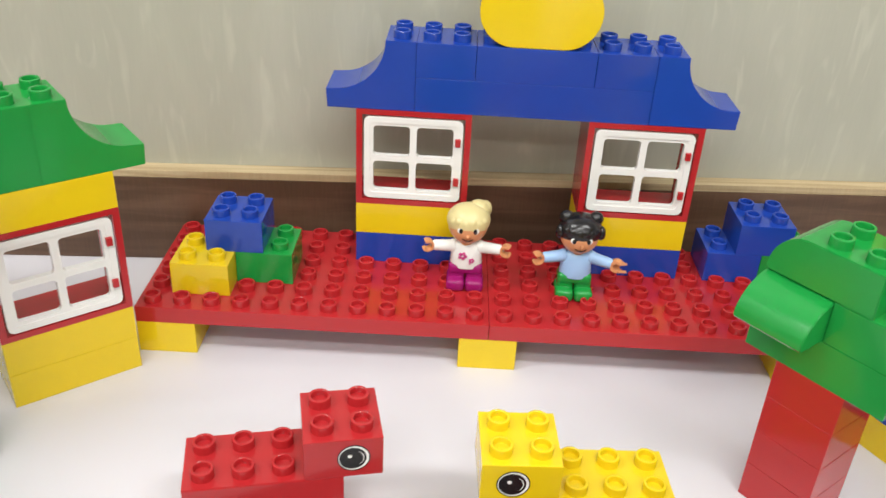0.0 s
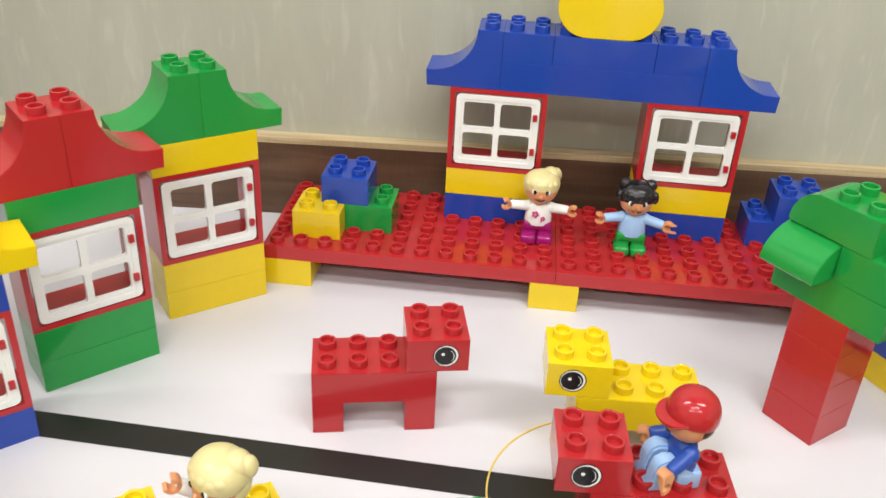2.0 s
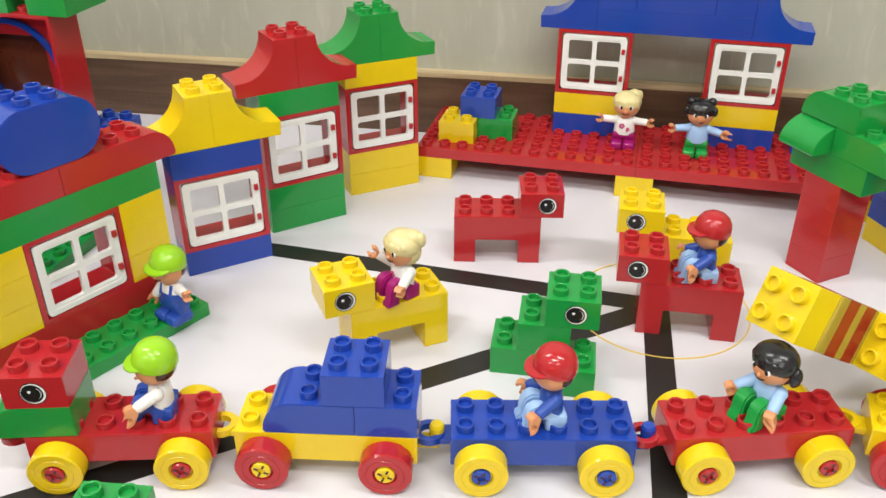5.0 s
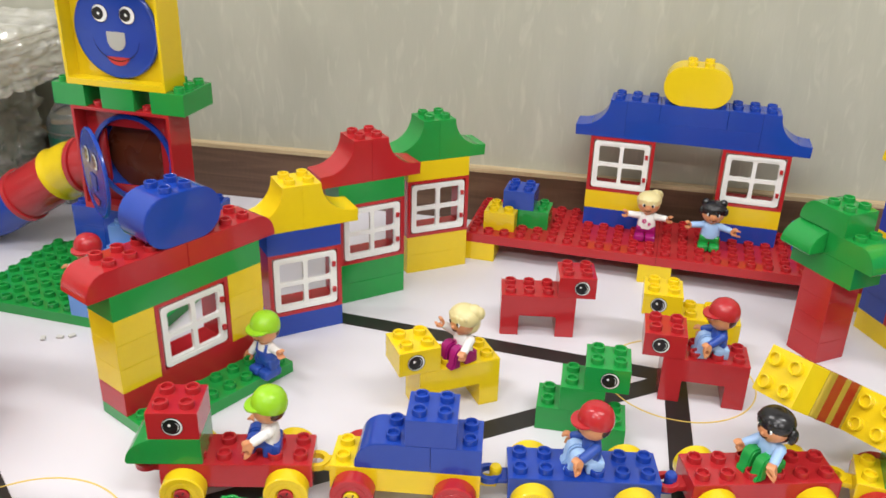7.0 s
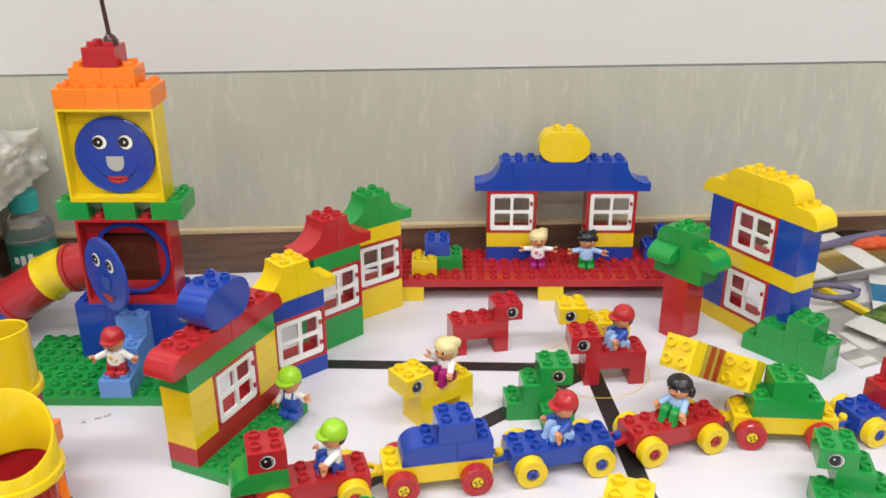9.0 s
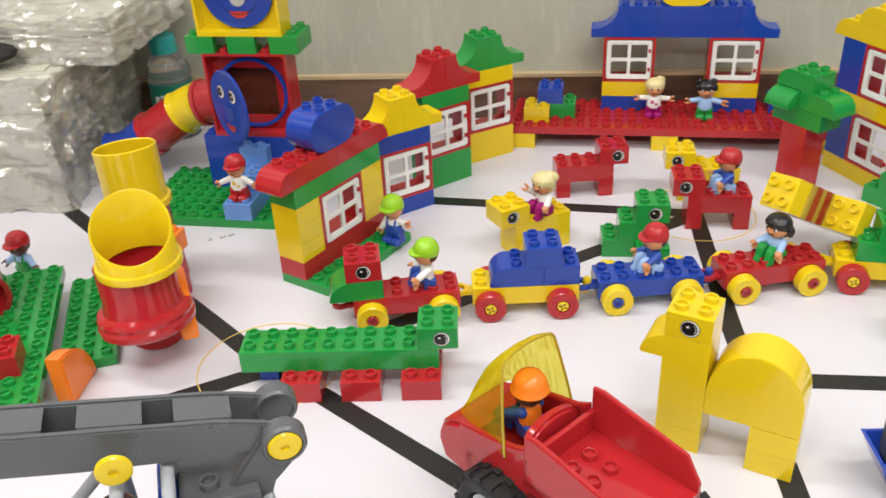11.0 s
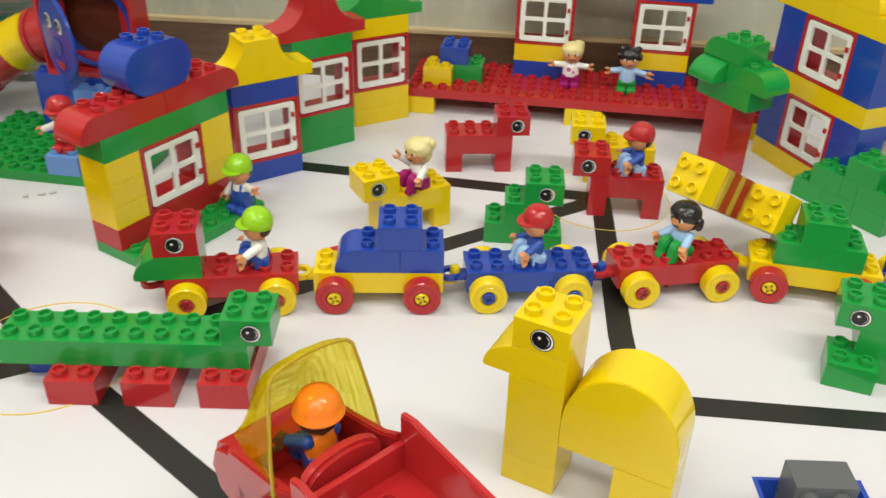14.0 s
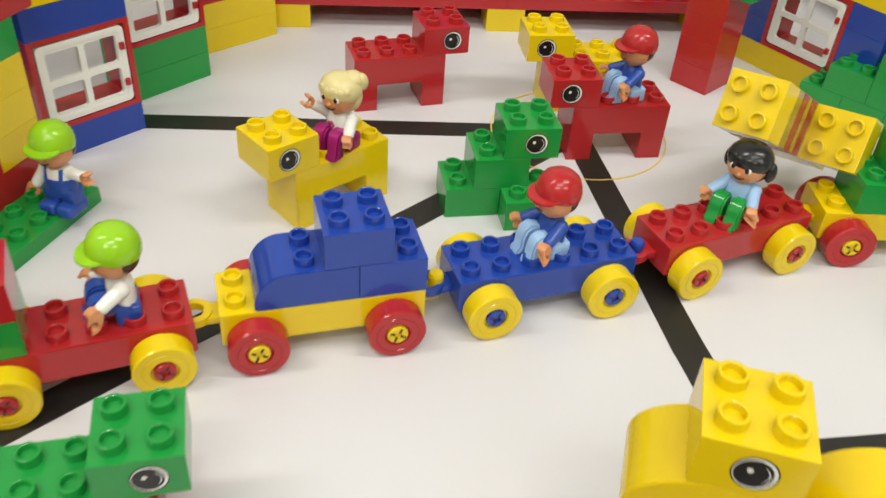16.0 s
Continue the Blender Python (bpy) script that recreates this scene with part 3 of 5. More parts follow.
def doll(name, m, colours, hair, label, sit=False, arms=(-50, -50), chest=None, sleeve=None):
    """colours: trousers, shirt, skin, hair or cap."""
    bm = bmesh.new()
    tz = 0.0
    if sit:
        for s in (-1, 1):
            # bent leg: thigh up to the knee, shin down to the foot
            first = len(bm.verts)
            leg = [(-6, 0), (-6, 12), (0, 15.5), (7, 19.5), (12, 20), (16, 17.5), (18, 12), (18.5, 5), (20.5, 3.5), (21, 0.2), (10.5, 0.2), (10.8, 6), (9, 9.5), (5.5, 9.5), (3.5, 7), (3, 0)]
            extrude(bm, leg, s * 6.3 - 5.0, s * 6.3 + 5.0, 0, 1.3)
            bm.verts.ensure_lookup_table()
            for v in bm.verts[first:]:
                v.co = (v.co.y, -v.co.x, v.co.z)
        box(bm, -11.5, -5, 0, 11.5, 9, 12, 2.5, 0, 3)
        tz = 9.0
    else:
        for s in (-1, 1):
            box(bm, s * 6.6 - 6.3, -12, 0, s * 6.6 + 6.3, 8, 9, 3.6, 0, 4)
            box(bm, s * 6.2 - 5.6, -5, 4, s * 6.2 + 5.6, 7, 17, 2.5, 0, 3)
        box(bm, -11.6, -6, 11, 11.6, 7.5, 19, 3, 0, 3)
        tz = 16.0
    # body, narrowing to the shoulders
    prof = [(0, 0), (10.8, 0), (11.2, 3), (10.5, 12), (9.0, 17), (5, 19.5), (0, 20)]
    revolve(bm, prof, 24, Matrix.Translation((0, 0.5, tz)) @ Matrix.Diagonal((1.0, 0.68, 1, 1)), 1)
    for s, a in zip((-1, 1), arms):
        ca, sa = math.cos(radians(a)), math.sin(radians(a))
        p0 = Vector((s * 9.2, 0.5, tz + 14.5))
        if sit:
            p1 = p0 + Vector((s * 5, -10 * ca - 3, -8 * sa if a > 0 else 9))
        else:
            p1 = p0 + Vector((s * 12.5 * ca, -4, 12.5 * sa))
        rod(bm, p0, p1, 4.3, 3.8, 7)
        ball(bm, *p0, 4.8, mi=7, seg=12)
        ball(bm, *p1, 3.8, mi=7, seg=12)
        d = (p1 - p0).normalized()
        rod(bm, p1, p1 + d * 3, 2.6, 2.6, 2)
        # open clip hand
        first = len(bm.verts)
        extrude(bm, arc(0, 0, 4.4, 4.4, 48, 312, 12) + arc(0, 0, 2.4, 2.4, 312, 48, 12), -3.2, 3.2, 2, 0.5)
        hm = Matrix.Translation(p1 + d * 5.8) @ d.to_track_quat("X", "Z").to_matrix().to_4x4()
        bm.verts.ensure_lookup_table()
        for v in bm.verts[first:]:
            v.co = hm @ v.co
    if chest is not None:
        if hair == "cap" and chest is colours[0]:
            # bib and straps
            revolve(bm, [(11.0, 0), (11.5, 1), (11.0, 10), (10.2, 11)], 24, Matrix.Translation((0, 0.5, tz)) @ Matrix.Diagonal((1.0, 0.69, 1, 1)), 6)
            for s in (-1, 1):
                rod(bm, (s * 5.5, -6.2, tz + 9), (s * 5.5, -3.2, tz + 18), 1.5, 1.5, 6)
        else:
            # printed flowers
            for fx, fz, fr in ((-2.6, 10.5, 2.0), (3.8, 7.2, 1.3)):
                for k in range(5):
                    a = k * 1.2566 + fx
                    ball(bm, fx + fr * math.cos(a), -7.15, tz + fz + fr * math.sin(a), fr * 0.62, 0.5, fr * 0.62, 6, 8)
    hz = tz + 30.0
    body_count = len(bm.verts)
    rod(bm, (0, 0.5, tz + 18), (0, 0.5, tz + 22), 5, 5, 2)
    ball(bm, 0, 0, hz, 11.2, 10.6, 10.8, 2, 28)
    ball(bm, 0, -10.6, hz - 2.2, 1.5, 1.5, 1.4, 2, 10)
    for s in (-1, 1):
        ball(bm, s * 4.3, -9.3, hz + 1.0, 2.1, 0.8, 2.0, 8, 12)
        ball(bm, s * 4.1, -9.75, hz + 1.0, 1.35, 0.6, 1.7, 4, 10)
        rod(bm, (s * 2.6, -9.9, hz + 4.0), (s * 6.0, -8.9, hz + 4.2), 0.35, 0.35, 5, 6)
    for k in range(6):
        a0, a1 = radians(-32 + 10.7 * k), radians(-21.3 + 10.7 * k)
        rod(bm, (6.2 * math.sin(a0), -9.6 * math.cos(a0 * 0.6), hz - 3.2 - 2.4 * math.cos(a0 * 2)), (6.2 * math.sin(a1), -9.6 * math.cos(a1 * 0.6), hz - 3.2 - 2.4 * math.cos(a1 * 2)), 0.4, 0.4, 5, 6)
    if hair == "cap":
        rp = [(11.9, 0), (12.3, 2), (12.0, 5), (11.0, 8.2), (9.0, 11.2), (6.2, 13.2), (3.2, 14.2), (0, 14.5)]
        revolve(bm, rp, 28, Matrix.Translation((0, 0.8, hz + 1.5)) @ Matrix.Rotation(radians(-8), 4, "X"), 3)
        revolve(bm, [(0, 0), (10.2, 0), (10.6, 0.8), (10.2, 1.6), (0, 2.4)], 28, Matrix.Translation((0, -6.6, hz + 2.8)) @ Matrix.Rotation(radians(10), 4, "X") @ Matrix.Diagonal((1.0, 0.85, 1, 1)), 3)
        ball(bm, 0, 3.4, hz - 0.8, 10.9, 8.4, 7.5, 5, 20)
    elif hair == "helmet":
        revolve(bm, [(13.4, 0), (13.0, 1.5), (12.1, 2.2), (11.8, 6), (9, 11), (4, 13.4), (0, 14)], 28, Matrix.Translation((0, 0.4, hz + 2)), 3)
    else:
        ball(bm, 0, 1.2, hz + 3.6, 12.9, 11.9, 9.8, 3, 28)
        ball(bm, 0, 3.6, hz - 1.5, 11.9, 9.4, 10.2, 3, 24)
        # uneven fringe
        for k in range(6):
            a = radians(-55 + 22 * k)
            ball(bm, 8.6 * math.sin(a), -7.4 * math.cos(a), hz + 5.0 + 0.5 * (k % 2), 4.2, 3.4, 3.4, 3, 14)
        if hair == "knots":
            for s in (-1, 1):
                ball(bm, s * 8.6, 3, hz + 10.0, 4.4, 4.2, 4.4, 3, 14)
                ball(bm, s * 12.0, -1.5, hz + 3.0, 2.6, 3.4, 4.4, 3, 12)
        elif hair == "bunches":
            for s in (-1, 1):
                ball(bm, s * 12.2, 4, hz - 2.0, 3.2, 4.2, 6.0, 3, 14)
        else:
            ball(bm, 5.5, 5.5, hz + 8.0, 6.6, 6.2, 6.2, 3, 18)
            ball(bm, 9.5, 8.0, hz + 7.5, 4.0, 4.2, 5.4, 3, 14)
    mats = [colours[0], colours[1], colours[2], colours[3], BLACK, DARKBROWN, chest or colours[1], sleeve or colours[1], WHITE]
    bm.verts.ensure_lookup_table()
    for v in bm.verts[body_count:]:
        v.co = Vector((0, 0, hz - 6)) + (v.co - Vector((0, 0, hz - 6))) * 1.16
    bmesh.ops.scale(bm, vec=(0.82, 0.82, 0.82), verts=bm.verts)
    ob = part(name, bm, mats, smooth=50)
    ob.matrix_world = m
    return tagged(ob, label, "toy figure", "toy figures")


PINK = plastic("pink_print", (0.55, 0.05, 0.22), 0.35)
doll("doll", at(-14.5, 44, PZ), (PURPLE, WHITE, SKIN, BLOND), "pony", "blond toy figure in white shirt standing on the platform", arms=(8, 4), chest=PINK)
doll("doll", at(47.5, 40, PZ), (GRN, PALE, SKIN, BLACK), "knots", "black-haired toy figure in pale blue standing on the platform", arms=(0, -8))
doll("doll", at(-281, -270, 9.6, -22), (DENIM, WHITE, SKIN, LIME), "cap", "toy figure in dungarees and lime cap standing on the plate", arms=(-60, 10), chest=DENIM)
doll("doll", at(-464, -226, 9.6 + H, 0), (RED, WHITE, SKIN, RED), "cap", "toy figure in red cap standing on the light blue step", arms=(-20, -20), chest=YEL)


# ---------------------------------------------------------------- animals of bricks
def bridge_beast(x, y, rot, mat, head_left, label, name="toy_horse"):
    b = thing(name, x, y, 0, rot, label, "toy animal", "brick animals")
    body = shaped(b, "arch", arch, mat, "body", at(0, 0, 0))
    hd = brick(b, -1 if head_left else 3, 0, 2 * H, 2, 2, mat, name="head")
    eye(hd, 13 if head_left else 20, 9.8)
    return b


bridge_beast(-124.1, -139.6, 12.4, RED, False, "red brick horse standing on the white sheet")
bridge_beast(13.7, -198.9, 3.8, RED, True, "red brick horse carrying a toy rider")
bridge_beast(8.9, -134, 3.0, YEL, True, "yellow brick horse behind the red one")
bridge_beast(-155, -277.5, 36.8, YEL, True, "yellow brick duck carrying a blond toy rider", "toy_duck")


def brick_dino(x, y, rot, flip, label):
    b = thing("toy_dinosaur", x, y, 0, rot, label, "toy animal", "brick animals")
    c = (lambda i: 2 - i) if flip else (lambda i: i)
    for i, j, k, name in ((0, 0, 0, "tail"), (2, -1, 0, "foot"), (1, 0, 1, "body"), (2, 0, 2, "head")):
        ob = brick(b, c(i), j, k * H, 2, 2, GRN, name=name)
        if name == "head":
            eye(ob, 18 if not flip else 14, 9.6)
    return b


brick_dino(-71.3, -264, 5, False, "green stepped brick dinosaur with a printed eye")
brick_dino(178.5, -387.5, -11.6, True, "green stepped brick dinosaur facing the other way")

tr = thing("toy_tree", 138, -105.5, 0, -51, "toy tree of red and green bricks", "toy tree")
for k in range(4):
    brick(tr, -2, 0, k * H, 2, 2, RED, name="trunk_brick")
brick(tr, -3, 0, 4 * H, 4, 2, GRN, name="crown_brick")
shaped(tr, "bow31", bow(3, 2), GRN, "crown_brick", at(-1 * P, 0, 5 * H))
shaped(tr, "bow31b", bow(3, 1), GRN, "crown_brick", at(-3 * P, 2 * P, 5 * H, -90))
shaped(tr, "bow32", bow(3, 2), GRN, "crown_brick", at(0 * P, 2 * P, 6 * H, 180))

u = radians(-49)
bs = thing("toy_bush", 267 - 96 * math.cos(u), -187.5 - 96 * math.sin(u), 0, -49, "stepped bush of green toy bricks", "toy bush")
for i, k, n in ((0, 0, 2), (2, 0, 2), (4, 0, 2), (1, 1, 2), (4, 1, 2), (3, 2, 2)):
    brick(bs, i, 0, k * H, n, 2, GRN)
brick(bs, 3, 0, H, 1, 2, GRN)

cr = thing("toy_crocodile", -353, -508, 0, 8.7, "green brick crocodile on red brick feet", "toy animal")
brick(cr, 0, 0, H, 10, 2, GRN, name="body")
hd = brick(cr, 9, 0, 2 * H, 2, 2, GRN, name="head")
eye(hd, 19, 9.5)
brick(cr, 0.6, 0.9, 0, 1, 1, BLUE, name="support_brick")
for i in (2.1, 5.1, 8.1):
    brick(cr, i, -1, 0, 2, 4, RED, name="foot")

cm = thing("toy_camel", -28, -525.5, 0, -19, "yellow brick camel with a round hump", "toy animal")
brick(cm, 0, 0, 0, 2, 2, YEL, name="leg")
brick(cm, 0, 0, H, 2, 2, YEL, name="leg")
brick(cm, 0, 0, 2 * H, 2, 2, YEL, name="chest")
brick(cm, 0, 0, 3 * H, 2, 2, YEL, name="neck")
hd = brick(cm, 0, 0, 5 * H, 2, 2, YEL, name="head")
eye(hd, 17, 9.5)
for k in (0, 1):
    brick(cm, 4, 0, k * H, 2, 2, YEL, name="leg")


def hump(bm):
    pts = [(32.1, 38.4), (95.9, 38.4)] + [(95.9, 57.6)] + arc(64, 57.6, 31.9, 38.0, 0, 180, 26) + [(32.1, 57.6)]
    extrude(bm, pts, 0.1, 31.9, bevel=0.6)


shaped(cm, "hump", hump, YEL, "hump", at(0, 0, 0))
shaped(cm, "bow31b", bow(3, 1), YEL, "beak", at(2.0 * P, 2 * P, 4 * H, 180))


# ---------------------------------------------------------------- the train
def wheel_mesh(bm):
    """Wheel whose outer face looks along -y."""
    m = Matrix.Rotation(radians(90), 4, "X")
    revolve(bm, [(0, 0), (13.2, 0), (14, 0.8), (14, 10.2), (13.2, 11), (10.4, 11), (10.2, 10.75), (9.6, 10.75), (9.4, 11), (6.4, 11), (5.6, 9.4), (0, 9.4)], 36, m)


def hub_mesh(bm):
    m = Matrix.Rotation(radians(90), 4, "X")
    revolve(bm, [(0, 9.3), (5.0, 9.3), (5.0, 11.0), (4.4, 11.6), (2.0, 11.6), (1.8, 10.4), (0, 10.4)], 24, m)
    # dark brown bars stand in for the shade inside the hub's cross slit
    for a in (25, 115):
        m2 = Matrix.Rotation(radians(a), 4, "Y")
        for q in (-1, 1):
            bmesh.ops.create_cube(bm, size=1.0, matrix=m2 @ Matrix.Translation((0, -11.3, q * 2.9)) @ Matrix.Diagonal((1.1, 1.0, 2.4, 1)))
            for f in bm.faces[-6:]:
                f.material_index = 1


def wagon(x, y, rot, body, wheel, hub, label):
    """Wagon centred between its near wheels' outer faces at x, y; its own x runs along the train."""
    s, c = math.sin(radians(rot)), math.cos(radians(rot))
    w = thing("train_wagon", x - 26.5 * s, y + 26.5 * c, 0, rot, label, "toy train", "toy train")
    bm = bmesh.new()
    box(bm, -47.8, -15.8, 12, 47.8, 15.8, 30, 0.8)
    for i in range(6):
        for j in range(2):
            stud(bm, -40 + i * P, -8 + j * P, 30)
    part("chassis", bm, body, w)
    for sx in (-1, 1):
        for sy in (-1, 1):
            wh = shaped(w, "wheel", wheel_mesh, wheel, "wheel", at(sx * 32, sy * 15.9, 14, 0 if sy < 0 else 180))
            shaped(wh, "hub", hub_mesh, [hub, DARKBROWN], "hub", at(0, 0, 0))
    def pin(bm):
        box(bm, 47, -4.5, 13, 58, 4.5, 16.5, 1)
        revolve(bm, [(0, 0), (4, 0), (4, 9), (3.2, 10.5), (0, 11)], 16, Matrix.Translation((57, 0, 16)))
    def hook(bm):
        box(bm, -55, -6, 17, -47, 6, 21, 1)
        revolve(bm, [(5.0, 0), (8.4, 0), (8.4, 4), (5.0, 4)], 20, Matrix.Translation((-59, 0, 18)), close=True)
    shaped(w, "pin", pin, body, "coupling_pin", at(0, 0, 0))
    shaped(w, "hook", hook, body, "coupling_hook", at(0, 0, 0))
    return w


def mid(a, b):
    return (a[0] + b[0]) / 2, (a[1] + b[1]) / 2, math.degrees(math.atan2(b[1] - a[1], b[0] - a[0]))


W1 = wagon(*mid((-267, -419), (-205, -400)), RED, YEL, RED, "red toy engine with a green nose and yellow wheels")
W2 = wagon(*mid((-165.6, -389.6), (-102.8, -377.5)), YEL, RED, YEL, "yellow toy wagon loaded with blue bricks")
W3 = wagon(*mid((-54.7, -367), (7.5, -352)), BLUE, YEL, BLUE, "blue toy wagon with yellow wheels")
W4 = wagon(*mid((56.6, -338), (118.9, -316.4)), RED, YEL, RED, "red toy wagon with yellow wheels")
W5 = wagon(*mid((153.3, -311), (216.5, -315)), YEL, RED, YEL, "yellow toy wagon loaded with green bricks")
W6 = wagon(*mid((272.6, -306.2), (333, -284)), BLUE, YEL, BLUE, "blue toy wagon loaded with red bricks")

T = 30.0
nose = shaped(W1, "bow31b", bow(3, 1), GRN, "nose", at(-20, 16, T, 180), "green rounded nose")
hd = brick(W1, -3.25, -1, T + H, 2, 2, RED, name="cab")
eye(hd, 16, 9.5)
ld = shaped(W2, "bow31c", bow(3, 2), BLUE, "load_brick", at(16, 16, T, 180))
brick(W2, 1, -1, T, 2, 2, BLUE, name="load_brick")
brick(W2, 0, -1, T + H, 2, 2, BLUE, name="load_brick")
brick(W5, -2, -1, T, 2, 2, GRN, name="load_brick")
brick(W5, 0, -1, T, 2, 2, GRN, name="load_brick")
brick(W5, -1, -1, T + H, 2, 2, GRN, name="load_brick")
brick(W6, -1, -1, T, 3, 2, RED, name="load_brick")
brick(W6, 0, -1, T + H, 2, 2, RED, name="load_brick")


def rider(w, sx, rot, *args, z=T):
    doll("doll", w.matrix_world @ at(sx, 0, z - 0.5, rot), *args, sit=True, arms=(40, 40))


bpy.context.view_layer.update()
rider(W1, 20, -88, (DENIM, WHITE, SKIN, LIME), "cap", "toy driver in lime cap sitting on the red engine")
rider(W3, 4, -82, (PALE, DENIM, SKIN, RED), "cap", "toy figure in red cap sitting on the blue wagon")
rider(W4, 4, -66, (GRN, PALE, SKIN, BLACK), "bunches", "black-haired toy figure sitting on the red wagon")
doll("doll", at(52, -181, 2 * H - 0.5, 3.8 - 80), (PALE, DENIM, SKIN, RED), "cap", "toy figure in red cap riding the red horse", sit=True, arms=(40, 40))
doll("doll", at(-131.5, -247.5, 2 * H - 0.5, 36.8 - 72), (PURPLE, WHITE, SKIN, BLOND), "pony", "blond toy figure riding the yellow duck", sit=True, arms=(-40, 40), chest=PINK)


# ---------------------------------------------------------------- the toppled striped stack behind the train
n_ = Vector((-0.674, -0.544, 0.50)).normalized()
e1 = Vector((0.675, -0.729, 0.116))
e1 = (e1 - n_ * e1.dot(n_)).normalized()
e2 = n_.cross(e1)
lean = Matrix.Identity(4)
for r in range(3):
    lean[r][0], lean[r][1], lean[r][2] = e1[r], e2[r], n_[r]
lean = Matrix.Translation((0.0684, -0.2762, 0.0718)) @ lean
gf = thing("striped_stack", 0, 0, label="toppled yellow brick stack with red stripes leaning by the train", category="brick stack", m=lean)
brick(gf, 0, 0, -H, 2, 2, YEL, name="top_brick")


def striped(bm):
    box(bm, 0.1, 0.1, 0.2, 31.9, 31.9, 38.2, 0.35)
    for z0 in (3.5, 19.5):
        ring_panel(bm, [(x * 1.01, y * 1.01) for x, y in rounded(31.9, 31.9, 0.4)], [(x * 0.98, y * 0.98) for x, y in rounded(31.9, 31.9, 0.4)], 0, 0, z0, z0 + 9.5, 1)
    # the rings were made lying; stand them round the brick
    for v in bm.verts:
        if any(f.material_index == 1 for f in v.link_faces):
            x, y, zz = v.co
            v.co = (x + 16, zz + 16, y)


CLEARYEL = material("clear_tinted_plastic", (0.86, 0.66, 0.10), 0.10, trans=0.6)
CLEARRED = material("clear_red_print", (0.30, 0.022, 0.012), 0.2)
shaped(gf, "striped", striped, [CLEARYEL, CLEARRED], "striped_brick", at(0, 0, -3 * H), "clear yellowish block with two red stripes")
brick(gf, 0, 0, -4 * H, 4, 2, YEL)
for k in (5, 6):
    brick(gf, 0, 0, -k * H, 2, 2, YEL)


# ---------------------------------------------------------------- tubes
def pipe(bm, a, b, r=33.0, wall=2.5, mi=0, seg=36, rim=True):
    a, b = Vector(a), Vector(b)
    m = Matrix.Translation(a) @ (b - a).to_track_quat("Z", "Y").to_matrix().to_4x4()
    d = (b - a).length
    prof = [(r - wall, 0), (r, 0), (r, d - 6), (r + 2, d - 5.5), (r + 2, d - 0.5), (r + 1.5, d), (r - wall, d)] if rim else [(r - wall, 0), (r, 0), (r, d), (r - wall, d)]
    revolve(bm, prof, seg, m, mi, close=True)


def pipe_part(parent, a, b, mat, r=33.0, rim=True, name="tube"):
    bm = bmesh.new()
    pipe(bm, a, b, r, rim=rim)
    return part(name, bm, mat, parent, smooth=40)


def bend(parent, a, ta, b, tb, mat, r=33.0, n=8, name="tube_bend"):
    """A bent tube from a to b with the end directions ta and tb."""
    a, b, ta, tb = Vector(a), Vector(b), Vector(ta).normalized(), Vector(tb).normalized()
    k = (b - a).length * 0.4
    bm = bmesh.new()
    rings = []
    for s in range(n + 1):
        t = s / n
        p0, p1, p2, p3 = a, a + ta * k, b - tb * k, b
        p = p0 * (1 - t) ** 3 + p1 * 3 * t * (1 - t) ** 2 + p2 * 3 * t * t * (1 - t) + p3 * t**3
        d = (ta.lerp(tb, t)).normalized()
        m = Matrix.Translation(p) @ d.to_track_quat("Z", "Y").to_matrix().to_4x4()
        rr = r + (2 if s in (0, n) else 0)
        rings.append(([m @ Vector((rr * math.cos(q * math.pi / 16), rr * math.sin(q * math.pi / 16), 0)) for q in range(32)],
                      [m @ Vector(((r - 2.5) * math.cos(q * math.pi / 16), (r - 2.5) * math.sin(q * math.pi / 16), 0)) for q in range(32)]))
    vs = [([bm.verts.new(v) for v in o], [bm.verts.new(v) for v in i]) for o, i in rings]
    for (o0, i0), (o1, i1) in zip(vs, vs[1:]):
        for q in range(32):
            w = (q + 1) % 32
            bm.faces.new((o0[q], o0[w], o1[w], o1[q]))
            bm.faces.new((i0[q], i1[q], i1[w], i0[w]))
    for o, i in (vs[0], vs[-1]):
        for q in range(32):
            w = (q + 1) % 32
            bm.faces.new((o[q], i[q], i[w], o[w]))
    return part(name, bm, mat, parent, smooth=40)


sl = thing("slide_tube", -560, -110, 0, 0, "red, yellow and blue tube slide leaving the tower", "toy tube")
pipe_part(sl, (49, -4, 105), (14, -2, 96), RED, 26)
bend(sl, (14, -2, 96), (-1, 0.05, -0.28), (-16, 0, 82), (-1, -0.03, -0.62), YEL, 26)
pipe_part(sl, (-16, 0, 82), (-62, -3, 54), RED, 26)
bend(sl, (-62, -3, 54), (-1, -0.1, -0.6), (-120, -10, 28.5), (-1, -0.2, 0), BLUE, 26)


